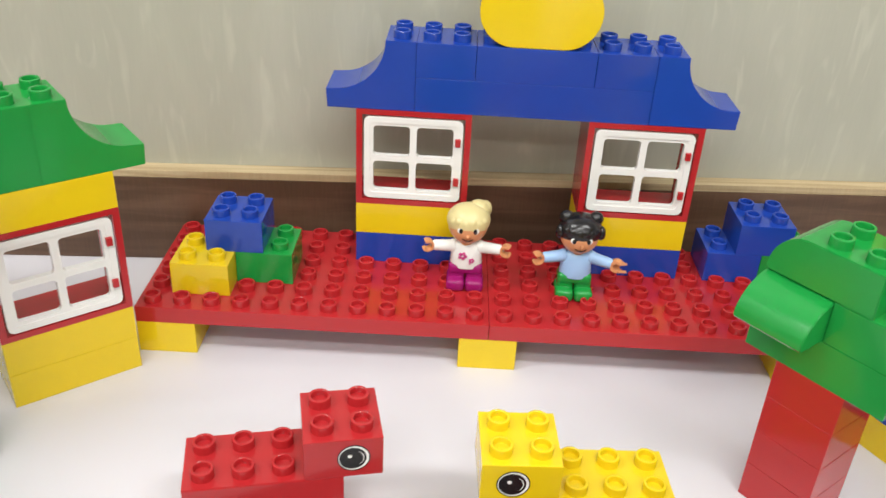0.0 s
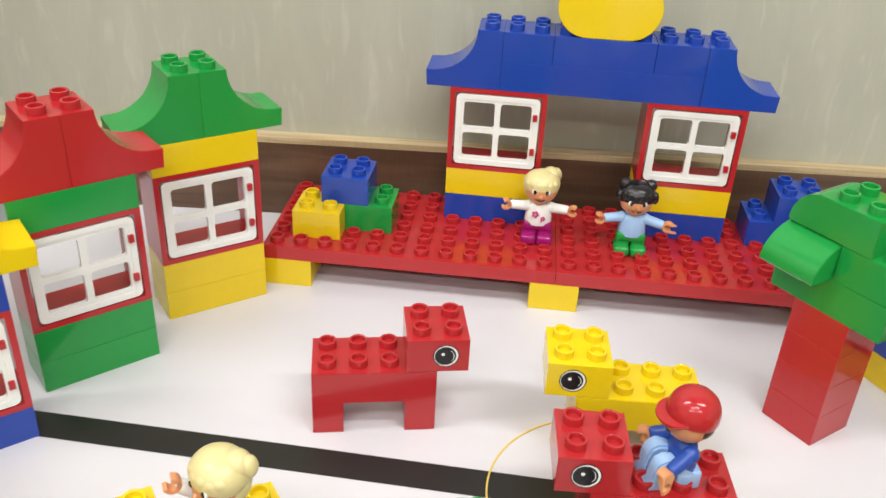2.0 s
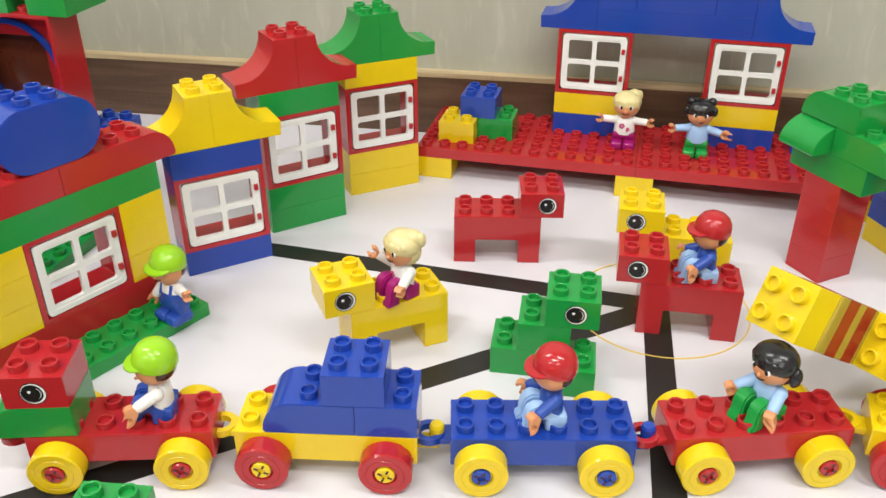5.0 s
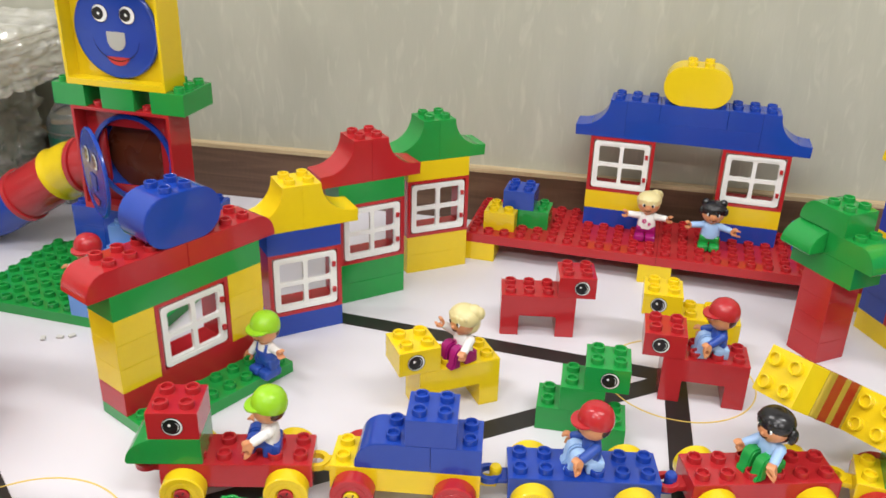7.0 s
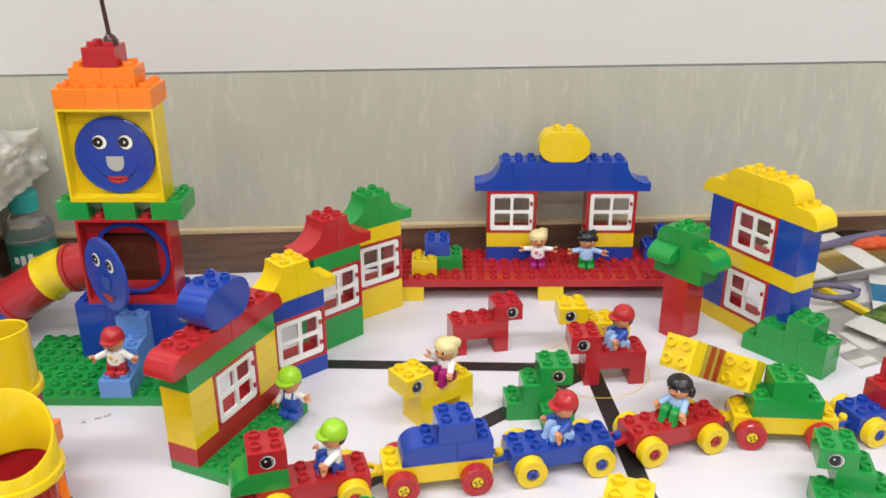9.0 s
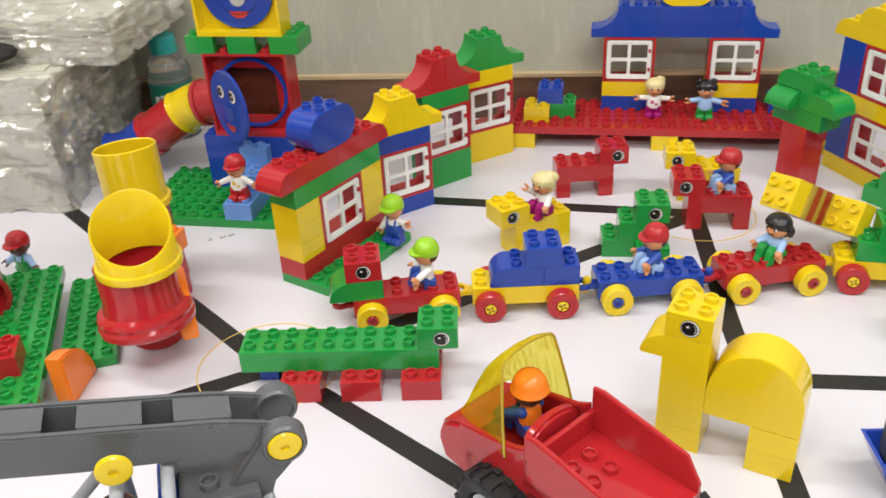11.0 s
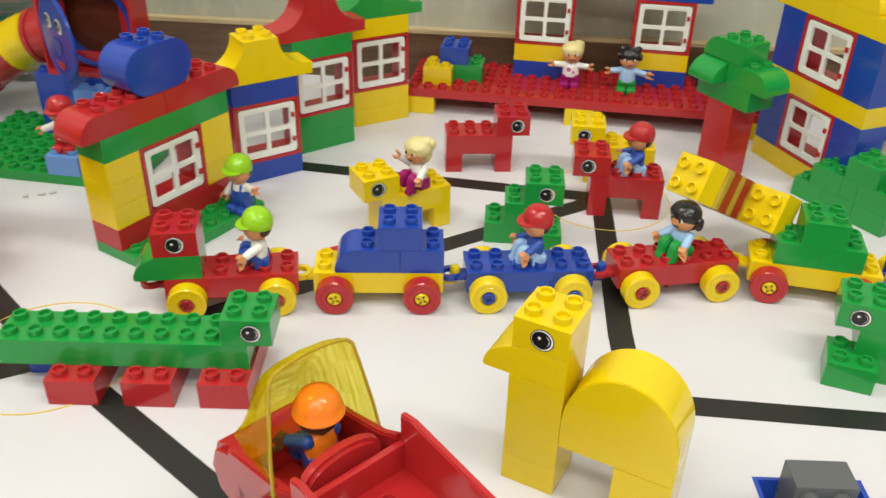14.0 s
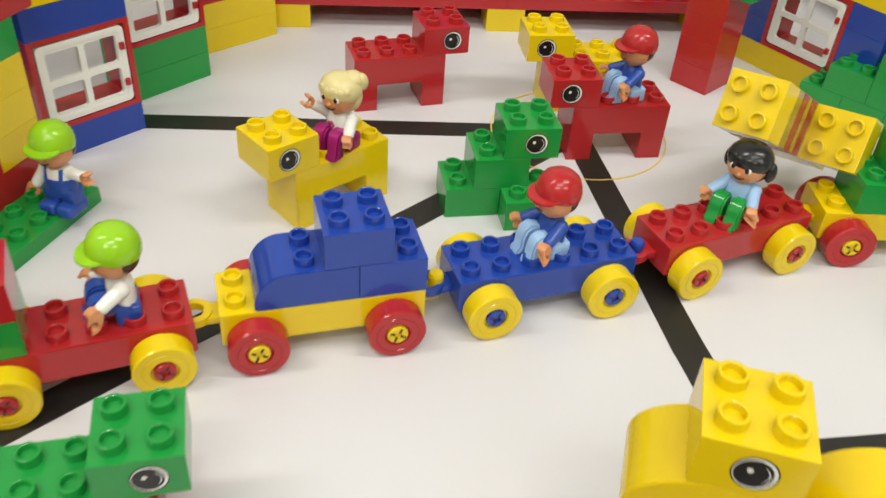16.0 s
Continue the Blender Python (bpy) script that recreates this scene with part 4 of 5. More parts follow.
def cut_tube(bm, r, wall, z0, zc, slope, az, seg=40):
    """Upright tube whose mouth is cut by a leaning plane."""
    ca, sa = math.cos(radians(az)), math.sin(radians(az))
    outs = []
    for rr in (r, r - wall):
        lo = [bm.verts.new((rr * math.cos(2 * math.pi * k / seg), rr * math.sin(2 * math.pi * k / seg), z0)) for k in range(seg)]
        hi = [bm.verts.new((rr * math.cos(2 * math.pi * k / seg), rr * math.sin(2 * math.pi * k / seg), zc - slope * rr * (math.cos(2 * math.pi * k / seg) * ca + math.sin(2 * math.pi * k / seg) * sa))) for k in range(seg)]
        outs.append((lo, hi))
    (a, b), (c, d) = outs
    e = [bm.verts.new((u.co + v.co) / 2 + Vector((0, 0, 1.1))) for u, v in zip(b, d)]
    for k in range(seg):
        q = (k + 1) % seg
        for p0, p1 in ((a, b), (b, e), (e, d), (d, c), (c, a)):
            bm.faces.new((p0[k], p0[q], p1[q], p1[k]))


tj = thing("tube_junction", -441, -482, 0, 0, "red tube junction with two yellow mouths", "toy tube")
bm = bmesh.new()
cut_tube(bm, 31.8, 2.2, 98, 131, 0.62, -62)
revolve(bm, [(31.8, 96), (34.5, 96.5), (35, 100), (34.5, 103), (31.8, 103.5)], 40)
part("mouth", bm, YEL, tj, "yellow slanted tube mouth", at(1, 6, 0), smooth=60)
bm = bmesh.new()
revolve(bm, [(0, 64), (29.5, 64), (30.5, 99), (31.6, 99), (31.2, 68), (33, 60), (38, 58), (39.5, 54.5), (38.5, 51), (40, 48), (39.5, 43), (36, 40), (0, 40)], 44)
part("tube_body", bm, RED, tj, "", at(0, 0, 0, 0, -5, -4))
bm = bmesh.new()
cut_tube(bm, 29, 2.2, 84, 141, 0.15, 125)
revolve(bm, [(29, 82), (32, 82.5), (32.5, 86), (32, 89), (29, 89.5)], 40)
part("mouth", bm, YEL, tj, "", at(-72, 138, 0))
bm = bmesh.new()
revolve(bm, [(0, 50), (26.5, 50), (27, 86), (28.5, 86), (28, 12), (32, 8), (33, 0.3), (0, 0.3)], 40)
part("tube_body", bm, RED, tj, "", at(-72, 138, 0))
bm = bmesh.new()
rod(bm, (-8, 20, 28), (-66, 126, 28), 27.5, 27.5, 0, 32)
part("link_tube", bm, RED, tj)
brick(tj, -3.0, 5.2, 52, 2, 2, ORANGE)
bm = bmesh.new()
box(bm, -44, 74, 0.3, -20, 114, 52, 3)
part("side_panel", bm, RED, tj)


def wedge(bm):
    """Orange quarter-round ramp foot."""
    pts = [(0, 0.3)] + arc(0, 0.3, 46, 46, 0, 90, 14)
    extrude(bm, pts, 0, 14, bevel=1.2)


shaped(tj, "wedge", wedge, ORANGE, "foot", at(2, 40, 26, -58))

tc = thing("tube_tower", -612, -500, 0, 0, "tall tower of red, yellow and blue toy tubes", "toy tube")
pipe_part(tc, (-20, 42, 70), (-22, 46, 104), BLUE, rim=True)
pipe_part(tc, (-22, 46, 104), (-24, 50, 146), YEL)
bm = bmesh.new()
revolve(bm, [(32, 0), (38, 0.5), (40, 4), (38, 6.5), (40, 9), (38, 13), (32, 13.5)], 40)
part("collar", bm, RED, tc, "", at(-24, 50, 145, 0, -4, -3))
pipe_part(tc, (-24, 51, 158), (-27, 56, 205), YEL)
pipe_part(tc, (-27, 56, 205), (-32, 62, 262), BLUE)
pipe_part(tc, (-32, 62, 262), (-36, 68, 320), RED)
bend(tc, (-20, 42, 72), (0, 0, -1), (6, 14, 52), (0.7, -0.7, -0.25), RED)
pipe_part(tc, (36, -66, 0.3), (36, -66, 42), BLUE)
bend(tc, (36, -66, 42), (0, 0, 1), (-10, -92, 96), (-0.7, -0.4, 0.6), RED)
pipe_part(tc, (-10, -92, 96), (-40, -110, 118), YEL)

gp = thing("green_ramp", -645, -443, 0, 26, "green studded plates bridged beside the tubes", "toy plate")
brick(gp, -1, -12, H, 6, 14, GRN, 9.6, "plate")
brick(gp, 5.2, -7, 0, 3, 9, GRN, 9.6, "plate")
for i, j in ((-1, -2), (2, -12), (-1, -12), (2, -2)):
    brick(gp, i, j, 0, 2, 2, GRN, H, "support_brick")
brick(gp, 2, -9, H + 9.6, 2, 2, RED)
shaped(gp, "wedge", wedge, ORANGE, "foot", at(5.2 * P + 16, -9.9 * P, 0, 71), "orange rounded foot")
doll("doll", at(-645, -362, 0.2, -10), (GRN, PALE, BROWNSKIN, RED), "cap", "toy figure in red cap behind the green plates", arms=(-35, -35), chest=GRN)

# ---------------------------------------------------------------- the red tipper truck
GLASS = bpy.data.materials.new("yellow_clear_plastic")
GLASS.use_nodes = True
nt = GLASS.node_tree
for nd in list(nt.nodes):
    nt.nodes.remove(nd)
o_ = nt.nodes.new("ShaderNodeOutputMaterial")
mx = nt.nodes.new("ShaderNodeMixShader")
tp = nt.nodes.new("ShaderNodeBsdfTransparent")
gl = nt.nodes.new("ShaderNodeBsdfPrincipled")
tp.inputs["Color"].default_value = (0.90, 0.83, 0.17, 1)
gl.inputs["Base Color"].default_value = (0.80, 0.68, 0.02, 1)
gl.inputs["Roughness"].default_value = 0.08
mx.inputs["Fac"].default_value = 0.2
nt.links.new(tp.outputs[0], mx.inputs[1])
nt.links.new(gl.outputs[0], mx.inputs[2])
nt.links.new(mx.outputs[0], o_.inputs["Surface"])

tk = thing("tipper_truck", -92, -614, 0, 142, "red toy tipper truck with a clear yellow windscreen", "toy truck")
bm = bmesh.new()
# bed: floor and four walls, open above
box(bm, -80, -33, 56, 0, 33, 66, 1)
for y0 in (-33, 29):
    extrude(bm, [(-80, 58), (0, 58), (0, 98), (-8, 99), (-70, 88), (-80, 72)], y0, y0 + 4, bevel=0.8)
box(bm, -3.5, -33, 54, 0.5, 33, 82, 1)
for i in range(2):
    for j in range(2):
        stud(bm, -17 - 16 * i, -8 + 16 * j, 66)
part("bed", bm, RED, tk, smooth=30)
bm = bmesh.new()
box(bm, 0.6, -30, 24, 58, 30, 54, 3)
extrude(bm, [(46, 24), (78, 28), (84, 44), (78, 60), (56, 70), (46, 70)], -30, 30, bevel=3)
part("cab", bm, RED, tk, smooth=30)
for y0 in (-31, 26):
    bm = bmesh.new()
    extrude(bm, [(0.6, 50), (60, 50), (60, 70), (38, 74), (12, 80), (0.6, 86)], y0, y0 + 5, bevel=1)
    part("side_wall", bm, RED, tk, smooth=30)
bm = bmesh.new()
extrude(bm, [(-22, 54), (22, 54), (22, 80)] + arc(0, 80, 22, 11, 12, 168, 12) + [(-22, 80)], -4, 4, bevel=2)
part("seat_back", bm, RED, tk, "", at(8, 0, 0, 90, 0, 0))
bm = bmesh.new()
box(bm, -78, -20, 18, 0, 20, 55.5, 2)
part("chassis", bm, GREY, tk)
bm = bmesh.new()
# canopy: a clear hood, open at the back, with upright cheeks and a sloping front
def hood_row(t):
    x, lean = 17 + 50 * t, 11 * (1 - t)
    zt = 134 - 58 * t ** 1.7
    wf, wt = 32 - 9 * t, 23 - 8 * t
    half = [(wf, 70, 0), (wf - 0.3 * (wf - wt), 70 + 0.35 * (zt - 70), 0.35), (wf - 0.75 * (wf - wt), 70 + 0.72 * (zt - 70), 0.72), (wt, 70 + 0.90 * (zt - 70), 0.9),
            (wt * 0.86, 70 + 0.955 * (zt - 70), 0.95), (wt * 0.55, 70 + 0.985 * (zt - 70), 0.98), (0, zt, 1)]
    row = half + [(-y, zz, q) for y, zz, q in half[-2::-1]]
    return [(x + lean * q, y, zz) for y, zz, q in row]


rows = [[bm.verts.new(v) for v in hood_row(k / 20)] for k in range(21)]
for ra, rb_ in zip(rows, rows[1:]):
    for q in range(12):
        bm.faces.new((ra[q], ra[q + 1], rb_[q + 1], rb_[q]))
bm.faces.new(rows[-1])
r = bmesh.ops.solidify(bm, geom=bm.faces[:], thickness=1.4)
hood = part("windscreen", bm, GLASS, tk, "clear yellow windscreen", smooth=50)
AMBER = plastic("amber_clear_edge", (0.42, 0.30, 0.02), 0.1)
bm = bmesh.new()
rim = hood_row(0)
for a, b in zip(rim, rim[1:]):
    rod(bm, a, b, 0.9, 0.9, seg=8)
part("rim", bm, AMBER, hood, "thick amber edge")


def big_wheel(bm):
    m = Matrix.Rotation(radians(90), 4, "X")
    revolve(bm, [(0, 0), (22, 0), (26, 2), (26, 20), (22, 22), (15, 21), (13, 17), (0, 17)], 32, m)
    for k in range(16):
        a = 2 * math.pi * k / 16
        mm_ = Matrix.Rotation(a, 4, "Y")
        for y0, sk in ((-11, 0.0), (-22, 0.2)):
            r_ = bmesh.ops.create_cube(bm, size=1.0, matrix=mm_ @ Matrix.Rotation(sk, 4, "Y") @ Matrix.Translation((26, y0 + 5.5, 0)) @ Matrix.Diagonal((3.6, 10, 5.0, 1)))


def big_hub(bm):
    m = Matrix.Rotation(radians(90), 4, "X")
    revolve(bm, [(0, 16), (12.5, 16), (12.5, 19.5), (10, 20), (6, 18), (0, 18)], 24, m)


def cap_mesh(bm):
    m = Matrix.Rotation(radians(90), 4, "X")
    revolve(bm, [(0, 17.5), (5, 17.5), (5, 21), (0, 21.5)], 20, m)


for wx in (22, -62):
    for sy in (-1, 1):
        wh = shaped(tk, "bigwheel", big_wheel, RUBBER, "wheel", at(wx, sy * 25, 28, 0 if sy < 0 else 180), "black ribbed rubber tyre")
        shaped(wh, "bighub", big_hub, LGREY, "rim", at(0, 0, 0))
        shaped(wh, "bigcap", cap_mesh, YEL, "cap", at(0, 0, 0))
bpy.context.view_layer.update()
doll("doll", tk.matrix_world @ at(29, -3, 62, 90), (BLUE, ORANGE, BROWNSKIN, ORANGE), "helmet", "toy driver in orange and blue with an orange helmet", sit=True, arms=(30, 30), sleeve=DENIM)

# ---------------------------------------------------------------- the crane truck
ck = thing("crane_truck", -257.6, -735.0, 0, 28, "grey toy crane truck with a long jib and a caged cab", "toy truck")


def girder(bm):
    """One side of the jib: shallow at the hub, deeper along -x."""
    extrude(bm, [(2, -7), (5, 0), (2, 7), (-20, 10), (-34, 11), (-170, 10), (-170, -11), (-90, -12), (-44, -10), (-24, -8)], 0, 4, bevel=0.9)


def deck(x0, x1, z0=4.0):
    def make(bm):
        pts = [(x0, z0 + 4), (x0 + 8, z0), (x1 - 8, z0), (x1, z0 + 4), (x1, z0 + 6.5), (x0, z0 + 6.5)]
        extrude(bm, pts, 4.1, 21.9, bevel=0.6)
    return make


JIB = at(37, -11, 165, 0, 0, 12)
shaped(ck, "girder", girder, GREY, "jib_side", JIB)
shaped(ck, "girder", girder, GREY, "jib_side", JIB @ at(0, 22, 0))
for x0, x1 in ((-50, -24), (-92, -64), (-134, -106), (-170, -148)):
    shaped(ck, ("deck", x0), deck(x0, x1), GREY, "jib_deck", JIB)


def jib_web(bm):
    box(bm, -170, 4.1, -7, -34, 21.9, -4.5, 0.8)


shaped(ck, "jibweb", jib_web, GREY, "jib_floor", JIB)


def boss(bm):
    m = Matrix.Rotation(radians(90), 4, "X")
    revolve(bm, [(0, -4), (10, -4), (11, -2.5), (11, 5), (10, 6.5), (8.8, 6.5), (8.4, 5), (0, 5)], 34, m)


def pin_cap(bm):
    m = Matrix.Rotation(radians(90), 4, "X")
    revolve(bm, [(0, 4.8), (8.2, 4.8), (8.2, 6.2), (7.2, 7.0), (2.2, 7.2), (2.0, 5.6), (0, 5.6)], 26, m)


for by in (-12, 16):
    bo = shaped(ck, "boss", boss, GREY, "boss", at(37, by, 165))
    if by < 0:
        shaped(bo, "pincap", pin_cap, YEL, "pin", at(0, 0, 0), "yellow pivot pin")
for by in (-11.2, 11.2):
    shaped(ck, "pincap", pin_cap, YEL, "pin", JIB @ at(-76, by + 4.5, -1), "yellow pivot pin")
for y0 in (-14, 15):
    bm = bmesh.new()
    extrude(bm, [(4, 124), (24, 124), (30, 140), (46, 156), (47.5, 168), (40, 175.5), (32, 175), (27, 169), (14, 152), (5, 140)], y0, y0 + 5, bevel=1.5)
    part("bracket", bm, GREY, ck)


def turret(bm):
    box(bm, -16, -20, 112, 22, 20, 144, 1.2)
    stud(bm, -1, -9, 144)
    revolve(bm, [(7.5, 0), (7.5, 1.4), (5.2, 1.4), (5.2, 0.3), (0, 0.3)], 26, Matrix.Translation((9, -20, 130)) @ Matrix.Rotation(radians(90), 4, "X"))


bm = bmesh.new()
turret(bm)
part("turret", bm, GREY, ck)
brick(ck, -1.4, -3.3, 104, 2, 2, GREY, name="deck")
bm = bmesh.new()
box(bm, -110, -56, 30, 20, 16, 103.8, 3)
part("chassis", bm, BLUE, ck)
bm = bmesh.new()
box(bm, 22.5, -54, 30, 27, 18, 134, 1.5)
for k in range(4):
    for q in range(3):
        revolve(bm, [(5.4, 0), (5.4, 1.2), (3.6, 1.2), (3.6, 0.2), (0, 0.2)], 20, Matrix.Translation((27, -42 + 16 * k, 62 + 24 * q)) @ Matrix.Rotation(radians(90), 4, "Y"))
part("rear_grille", bm, LGREY, ck, "light grey plate with round holes")
for wx in (-80, 12):
    for sy in (-1, 1):
        wh = shaped(ck, "bigwheel", big_wheel, RUBBER, "wheel", at(wx, -15 + sy * 9, 28, 0 if sy < 0 else 180), "black ribbed rubber tyre")
        shaped(wh, "bighub", big_hub, LGREY, "rim", at(0, 0, 0))
bm = bmesh.new()
for y0 in (-40, 8):
    prev = None
    for p_ in ((-18, y0, 100), (-18, y0, 160), (-40, y0, 164), (-66, y0, 138), (-72, y0, 100)):
        if prev:
            rod(bm, prev, p_, 3.2, 3.2)
        ball(bm, *p_, 3.2, seg=10)
        prev = p_
    rod(bm, (-40, y0, 164), (-40, y0, 100), 3, 3)
    rod(bm, (-18, y0, 128), (-70, y0, 112), 3, 3)
for p_ in ((-18, 160), (-40, 164), (-66, 138)):
    rod(bm, (p_[0], -40, p_[1]), (p_[0], 8, p_[1]), 3.2, 3.2)
part("cage", bm, LGREY, ck, "light grey tubular cab cage")
bm = bmesh.new()
box(bm, -25.5, -42, 103.9, -16.5, 14, 148, 3)
box(bm, -104, -44, 103.9, -42, 14, 110, 3)
part("cab_back", bm, BLUE, ck, "blue cab wall")
bpy.context.view_layer.update()
doll("doll", ck.matrix_world @ at(-45, -16, 110.4, -90), (ORANGE, GRN, BROWNSKIN, DARKBROWN), "bunches", "toy driver in orange and green in the caged cab", sit=True, arms=(30, 30))

# ---------------------------------------------------------------- the wheelbarrow
wb = thing("wheelbarrow", 137, -550, 0, 8, "blue toy wheelbarrow carrying a dark grey brick", "toy wheelbarrow")


def tub(bm):
    lo = [(-18, -12, 12), (18, -12, 12), (18, 12, 12), (-18, 12, 12)]
    hi = [(-29, -18, 36), (29, -18, 36), (29, 18, 36), (-29, 18, 36)]
    inn_hi = [(x * 0.91, y * 0.88, z) for x, y, z in hi]
    inn_lo = [(x * 0.9, y * 0.86, z + 2.5) for x, y, z in lo]
    L = [[bm.verts.new(v) for v in s] for s in (lo, hi, inn_hi, inn_lo)]
    bm.faces.new(L[0][::-1])
    bm.faces.new(L[3])
    for a, b in zip(L, L[1:]):
        for k in range(4):
            q = (k + 1) % 4
            bm.faces.new((a[k], a[q], b[q], b[k]))


bm = bmesh.new()
tub(bm)
for sy in (-1, 1):
    rod(bm, (20, sy * 13, 24), (58, sy * 11, 26), 2.6, 2.6)
    rod(bm, (22, sy * 11, 13), (28, sy * 11, 0.2), 2.2, 2.2)
part("tub", bm, BLUE, wb)
bm = bmesh.new()
revolve(bm, [(0, -4), (10, -4), (11.5, -3), (11.5, 3), (10, 4), (0, 4)], 28, Matrix.Translation((-6, -16, 11.5)) @ Matrix.Rotation(radians(90), 4, "X"))
part("wheel", bm, RUBBER, wb)
lb = thing("loose_brick", 138, -512, 16, 0, "dark grey toy brick lying in the wheelbarrow", "brick", m=at(119, -538, 21, 8, 90, 0))
brick(lb, 0, 0, 0, 2, 2, GREY)


# ---------------------------------------------------------------- boxes and bottle at the far end
CLEARBOX = material("frosted_plastic", (0.60, 0.58, 0.48), 0.25, grain=0.10, scale=30, bump=0.1, trans=0.12)
FILM = bpy.data.materials.new("clear_film")
FILM.use_nodes = True
nt = FILM.node_tree
for nd in list(nt.nodes):
    nt.nodes.remove(nd)
o_ = nt.nodes.new("ShaderNodeOutputMaterial")
mx = nt.nodes.new("ShaderNodeMixShader")
tp = nt.nodes.new("ShaderNodeBsdfTransparent")
gl = nt.nodes.new("ShaderNodeBsdfPrincipled")
tp.inputs["Color"].default_value = (0.97, 0.97, 0.96, 1)
gl.inputs["Base Color"].default_value = (0.74, 0.73, 0.66, 1)
gl.inputs["Roughness"].default_value = 0.06
mx.inputs["Fac"].default_value = 0.38
# creases: folded ridges at two sizes
tx = nt.nodes.new("ShaderNodeTexCoord")
wn = nt.nodes.new("ShaderNodeTexNoise")
wn.inputs["Scale"].default_value, wn.inputs["Detail"].default_value, wn.inputs["Distortion"].default_value = 9, 3, 1.2
vo = nt.nodes.new("ShaderNodeTexVoronoi")
vo.feature = "DISTANCE_TO_EDGE"
vo.inputs["Scale"].default_value = 11
ws = nt.nodes.new("ShaderNodeMath")
ws.operation = "ADD"
wb = nt.nodes.new("ShaderNodeBump")
wb.inputs["Strength"].default_value, wb.inputs["Distance"].default_value = 1.0, 0.02
nt.links.new(tx.outputs["Object"], wn.inputs["Vector"])
nt.links.new(tx.outputs["Object"], vo.inputs["Vector"])
nt.links.new(wn.outputs["Fac"], ws.inputs[0])
nt.links.new(vo.outputs["Distance"], ws.inputs[1])
nt.links.new(ws.outputs[0], wb.inputs["Height"])
nt.links.new(wb.outputs["Normal"], gl.inputs["Normal"])
nt.links.new(tp.outputs[0], mx.inputs[1])
nt.links.new(gl.outputs[0], mx.inputs[2])
sheen = nt.nodes.new("ShaderNodeBsdfGlossy")
sheen.inputs["Color"].default_value = (0.95, 0.94, 0.88, 1)
sheen.inputs["Roughness"].default_value = 0.16
nt.links.new(wb.outputs["Normal"], sheen.inputs["Normal"])
m2 = nt.nodes.new("ShaderNodeMixShader")
m2.inputs["Fac"].default_value = 0.2
nt.links.new(mx.outputs[0], m2.inputs[1])
nt.links.new(sheen.outputs[0], m2.inputs[2])
nt.links.new(m2.outputs[0], o_.inputs["Surface"])


def storage_box(x, y, z, rot, lx, ly, lz):
    b = thing("storage_box", x, y, z, rot, "frosted plastic storage box in a stack", "storage box", "stack of boxes")
    bm = bmesh.new()
    box(bm, -lx / 2, -ly / 2, 0, lx / 2, ly / 2, lz - 8, 5, seg=3)
    part("tray", bm, CLEARBOX, b)
    bm = bmesh.new()
    box(bm, -lx / 2 - 3, -ly / 2 - 3, lz - 9, lx / 2 + 3, ly / 2 + 3, lz, 3, seg=3)
    box(bm, -lx / 2 + 14, -ly / 2 + 14, lz - 1, lx / 2 - 14, ly / 2 - 14, lz + 2, 2)
    part("lid", bm, CLEARBOX, b)
    return b


storage_box(-850, -120, 0, 8, 270, 220, 52)
storage_box(-842, -114, 54.2, 4, 265, 215, 50)
storage_box(-836, -100, 106.4, 10, 270, 215, 46)
storage_box(-776, -50, 154.6, 3, 250, 170, 36)


def film_bag(x, y, z, rot, lx, ly, lz, seed, label):
    """A loose crumpled film round a box: a fine grid box pushed about by noise."""
    bm = bmesh.new()
    bmesh.ops.create_cube(bm, size=1.0)
    bmesh.ops.subdivide_edges(bm, edges=bm.edges[:], cuts=44, use_grid_fill=True)
    for v in bm.verts:
        c = v.co.copy()
        p_ = Vector((c.x * lx, c.y * ly, c.z * lz))
        q = Vector((p_.x * 0.035 + seed, p_.y * 0.035, p_.z * 0.05))
        d = noise.noise(q) * 10 + abs(noise.noise(q * 1.7)) * 12 + abs(noise.noise(q * 3.9)) * 5 - 3
        nrm = c.normalized()
        v.co = p_ + nrm * d
        v.co.z = max(v.co.z, -lz / 2)
    bmesh.ops.translate(bm, vec=(0, 0, lz / 2 + 0.4), verts=bm.verts)
    ob = part("plastic_bag", bm, FILM, smooth=40)
    ob.matrix_world = at(x, y, z, rot)
    return tagged(ob, label, "plastic bag")


film_bag(-845, -114, 0, 7, 300, 250, 150, 3.1, "crumpled clear plastic film round stacked boxes")
film_bag(-776, -52, 152, 4, 285, 205, 52, 9.7, "crumpled clear plastic bag over the top box")

bt = thing("water_bottle", -655, 20, 0, 0, "clear plastic bottle with green label and teal cap", "bottle")
CLEAR = material("clear_plastic", (0.9, 0.92, 0.92), 0.08, trans=0.9)
bm = bmesh.new()
revolve(bm, [(0, 0.3), (27, 0.3), (30, 3), (30, 30), (28.6, 33), (28.6, 82), (30, 85), (29, 95), (20, 110), (14, 116), (14, 122), (0, 122)], 40)
part("body", bm, CLEAR, bt)
GREENLABEL = material("green_label", (0.01, 0.19, 0.12), 0.4)
bm = bmesh.new()
revolve(bm, [(29.2, 36), (29.3, 36), (29.3, 78), (29.2, 78)], 40)
part("label", bm, GREENLABEL, bt, "green paper label")
for k in range(5):
    a = radians(-105 + 17 * k)
    bm = bmesh.new()
    box(bm, -3, -0.3, -(4 + 3 * (k % 2)), 3, 0.3, 5 + 2 * (k % 3), 0.2)
    part("lettering_bar", bm, WHITE, bt, "", at(29.4 * math.cos(a), 29.4 * math.sin(a), 58, math.degrees(a) + 90))
bm = bmesh.new()
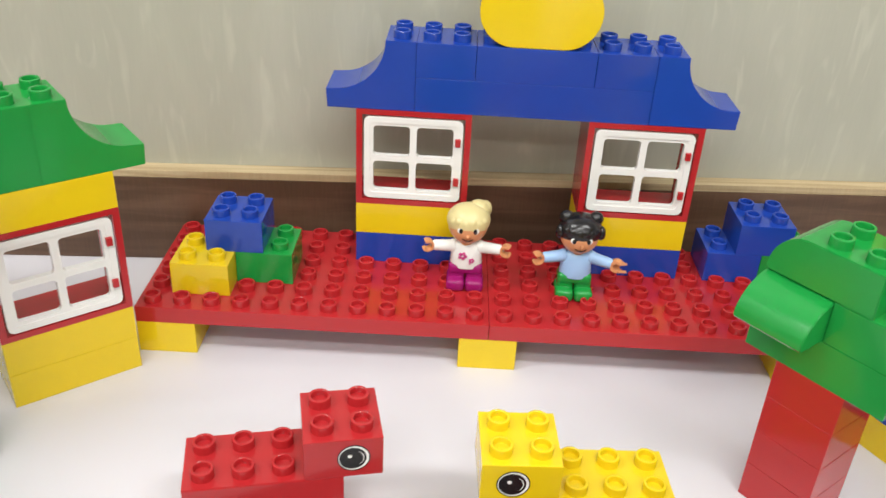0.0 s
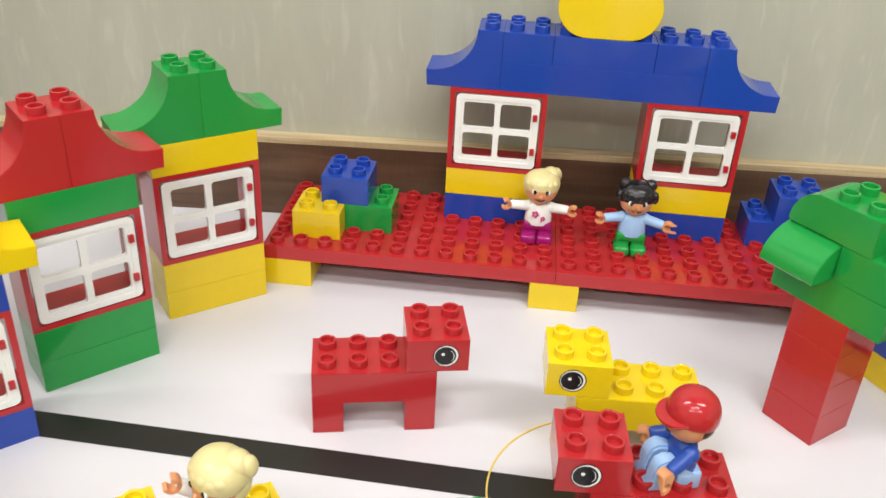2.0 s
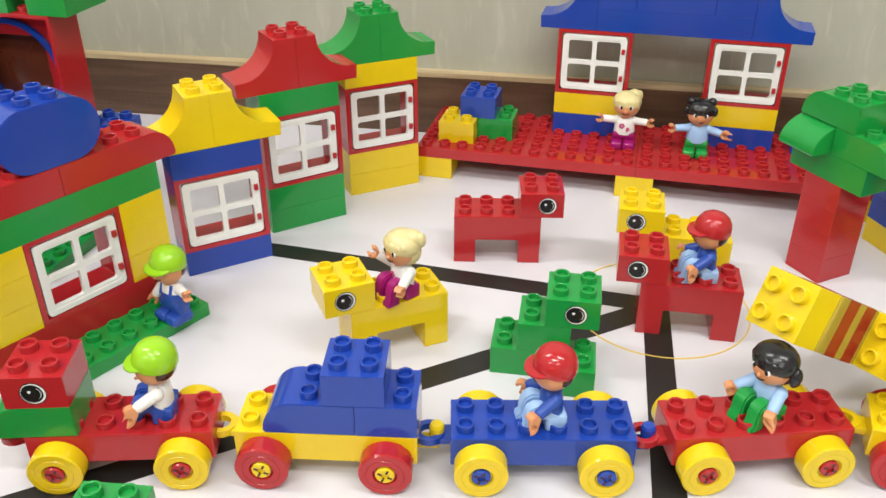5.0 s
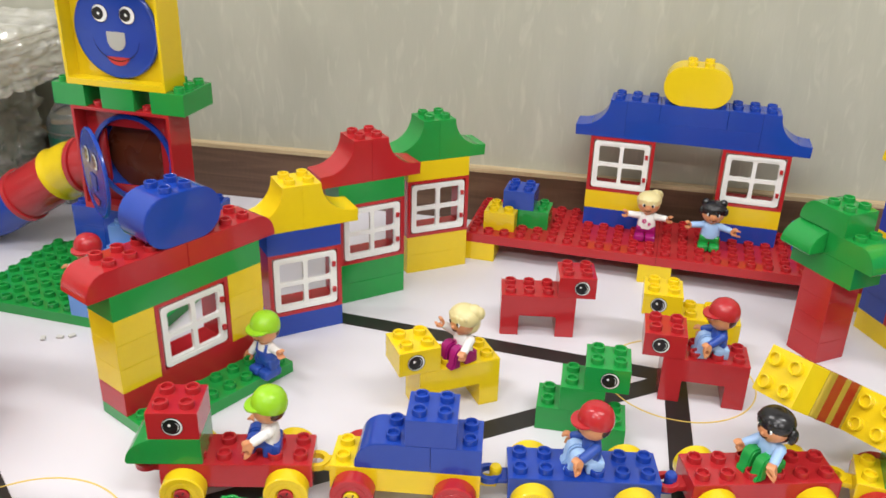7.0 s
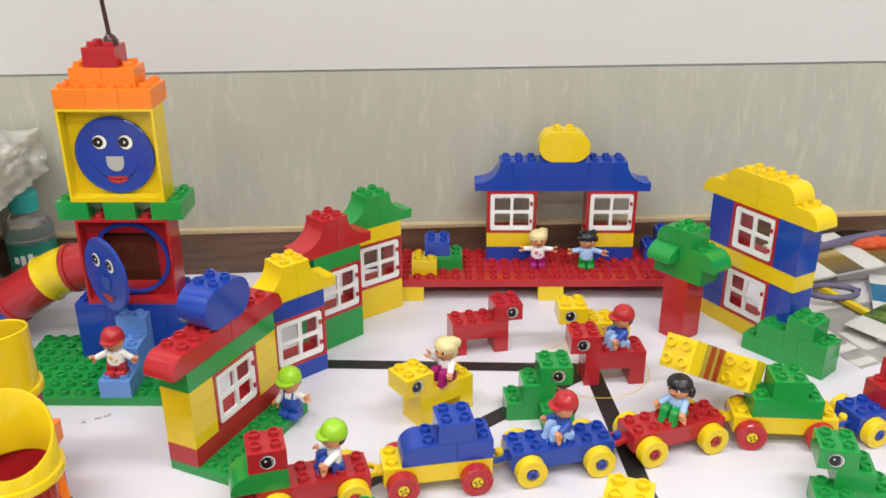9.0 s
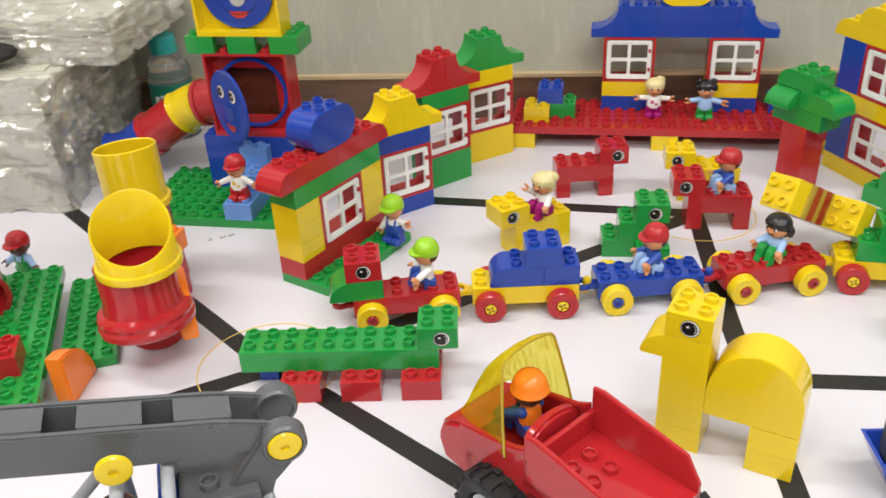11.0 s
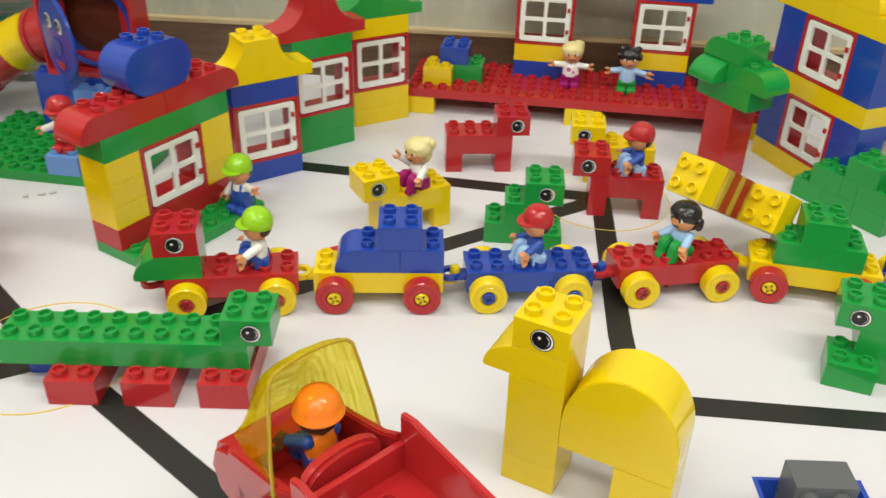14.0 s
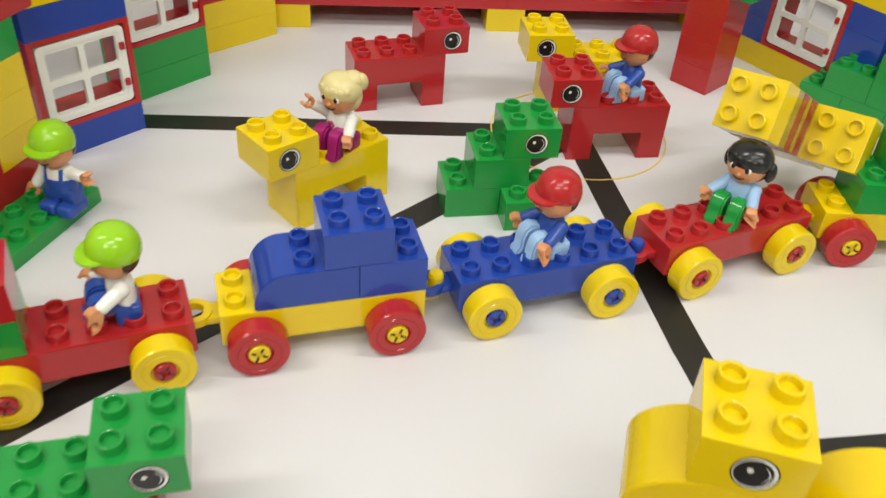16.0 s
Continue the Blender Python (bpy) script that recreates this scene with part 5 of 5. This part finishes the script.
revolve(bm, [(0, 116), (17.5, 116), (18, 118), (17, 137), (15.5, 139), (0, 139.5)], 36)
part("cap", bm, TEAL, bt, "teal screw cap")

bm = bmesh.new()
ball(bm, 0, 0, 16, 80, 30, 16, seg=24)
for v in bm.verts:
    v.co += v.co.normalized() * 10 * noise.noise(v.co * 0.03)
    v.co.z = max(v.co.z, 0)
ob = part("black_pouch", bm, RUBBER)
ob.matrix_world = at(-812, -186, 156.5, 15)
tagged(ob, "black cloth pouch lying on the stacked boxes", "pouch")

# ---------------------------------------------------------------- papers and magazines at the other end
PAPER = material("paper", (0.60, 0.59, 0.55), 0.6, grain=0.06, scale=20)
BLUEPRINT = material("blue_card", (0.05, 0.30, 0.55), 0.4, grain=0.1, scale=30)


def photo(name, stops, scale, rough=0.25, kind="noise"):
    m = bpy.data.materials.new(name)
    m.use_nodes = True
    nt = m.node_tree
    b = nt.nodes["Principled BSDF"]
    b.inputs["Roughness"].default_value = rough
    tc_ = nt.nodes.new("ShaderNodeTexCoord")
    if kind == "noise":
        n = nt.nodes.new("ShaderNodeTexNoise")
        n.inputs["Scale"].default_value, n.inputs["Detail"].default_value = scale, 5
        nt.links.new(tc_.outputs["Object"], n.inputs["Vector"])
        fac = n.outputs["Fac"]
    else:
        sx = nt.nodes.new("ShaderNodeSeparateXYZ")
        nt.links.new(tc_.outputs["Object"], sx.inputs[0])
        mr = nt.nodes.new("ShaderNodeMapRange")
        mr.inputs["From Max"].default_value = scale
        nt.links.new(sx.outputs["Y"], mr.inputs["Value"])
        fac = mr.outputs["Result"]
    ramp = nt.nodes.new("ShaderNodeValToRGB")
    els = ramp.color_ramp.elements
    els[0].position, els[0].color = stops[0][0], (*stops[0][1], 1)
    els[1].position, els[1].color = stops[-1][0], (*stops[-1][1], 1)
    for pos, col in stops[1:-1]:
        els.new(pos).color = (*col, 1)
    nt.links.new(fac, ramp.inputs["Fac"])
    nt.links.new(ramp.outputs["Color"], b.inputs["Base Color"])
    return m


DUSK = photo("dusk_print", [(0.0, (0.20, 0.17, 0.12)), (0.30, (0.45, 0.28, 0.06)), (0.42, (0.9, 0.75, 0.35)), (0.55, (0.30, 0.12, 0.03)), (0.7, (0.05, 0.035, 0.025)), (1.0, (0.03, 0.025, 0.02))], 0.12, kind="band")
MEADOW = photo("meadow_print", [(0.30, (0.02, 0.06, 0.015)), (0.46, (0.10, 0.22, 0.04)), (0.58, (0.28, 0.42, 0.08)), (0.75, (0.45, 0.45, 0.25))], 38)


def leaf(name, x, y, z, rot, lx, ly, th, mat, label, category, pages=None, tilt=0.0):
    t_ = thing(name, x, y, z, rot, label, category, m=at(x, y, z, rot, tilt, 0))
    bm = bmesh.new()
    box(bm, 0, 0, 0, lx, ly, th * 0.8, 0.2)
    part("page_block", bm, pages or PAPER, t_)
    bm = bmesh.new()
    nx = 14
    a = [[bm.verts.new((lx * i / nx, j * ly, th * 0.8 + 0.15 + 0.7 * math.sin(i * 0.9 + x))) for j in (0, 1)] for i in range(nx + 1)]
    fs2 = [bm.faces.new((p_[0], q[0], q[1], p_[1])) for p_, q in zip(a, a[1:])]
    bmesh.ops.solidify(bm, geom=fs2, thickness=0.3)
    part("cover", bm, mat, t_)
    return t_


leaf("paper_stack", 300, -20, 0, -70, 190, 330, 5, PAPER, "stack of loose white papers on the table", "paper")
leaf("paper_sheet", 296, -108, 0, -66, 60, 60, 0.8, PAPER, "single white sheet of paper under the stack", "paper")
leaf("folder", 425, 62, 8, -111, 190, 220, 4, BLUEPRINT, "blue and white printed card folder", "folder")
leaf("magazine", 368, -136, 13, 36, 190, 62, 2, MEADOW, "magazine with a green meadow picture on its cover", "magazine")
leaf("magazine", 330, 10, 24, 22, 170, 96, 4, DUSK, "dark magazine with a glowing sunset picture", "magazine", tilt=6)
bm = bmesh.new()
box(bm, 0, -4.5, 0, 100, 4.5, 7, 1.5)
ob = part("yellow_strip", bm, YEL)
ob.matrix_world = at(338, 40, 7, -68)
tagged(ob, "long yellow plastic strip lying on papers", "plastic strip")


def tube_curve(name, pts, r, mat, label, category):
    cu = bpy.data.curves.new(name, "CURVE")
    cu.dimensions, cu.bevel_depth, cu.bevel_resolution = "3D", r * MM, 4
    sp = cu.splines.new("NURBS")
    sp.points.add(len(pts) - 1)
    for q, p_ in zip(sp.points, pts):
        q.co = (p_[0] * MM, p_[1] * MM, p_[2] * MM, 1)
    sp.use_endpoint_u, sp.order_u = True, 4
    cu.materials.append(mat)
    return tagged(new(name, cu), label, category)


CABLE = plastic("violet_grey_cable", (0.13, 0.12, 0.20), 0.45)
tube_curve("cable", [(330, 60, 40), (400, 105, 42), (470, 128, 44), (560, 140, 46), (680, 150, 30)], 5, CABLE, "grey violet cable lying along the board", "cable")
tube_curve("cable", [(350 + 34 * math.cos(a * 0.7), -2 + 20 * math.sin(a * 0.7), 16) for a in range(11)], 4, CABLE, "coiled grey violet cable on the papers", "cable")
bm = bmesh.new()
ball(bm, 0, 0, 10, 36, 14, 10, seg=20)
for v in bm.verts:
    v.co += v.co.normalized() * 9 * noise.noise(v.co * 0.06)
    v.co.z = max(v.co.z, 0)
ob = part("orange_wrapper", bm, plastic("red_orange_film", (0.60, 0.08, 0.02), 0.25), smooth=25)
ob.matrix_world = at(455, 105, 26)
tagged(ob, "crumpled orange plastic wrapper by the wall", "wrapper")
bm = bmesh.new()
box(bm, 0, 0, 0, 230, 90, 24, 2)
ob = part("book", bm, PAPER)
ob.matrix_world = at(385, 62, 0.3, 8)
tagged(ob, "thick pale book lying under the magazines", "book")

# scraps and pen strokes on the sheet
for x, y, rot in ((-476, -262, 10), (-468, -257, 60), (-488, -268, 120), (-150, -560, 30), (-170, -556, 80)):
    bm = bmesh.new()
    box(bm, -3, -2, 0.3, 3, 2, 2.2, 0.6)
    ob = part("paper_scrap", bm, PAPER)
    ob.matrix_world = at(x, y, 0, rot)
    tagged(ob, "tiny white paper scrap on the sheet", "scrap", "paper scraps")
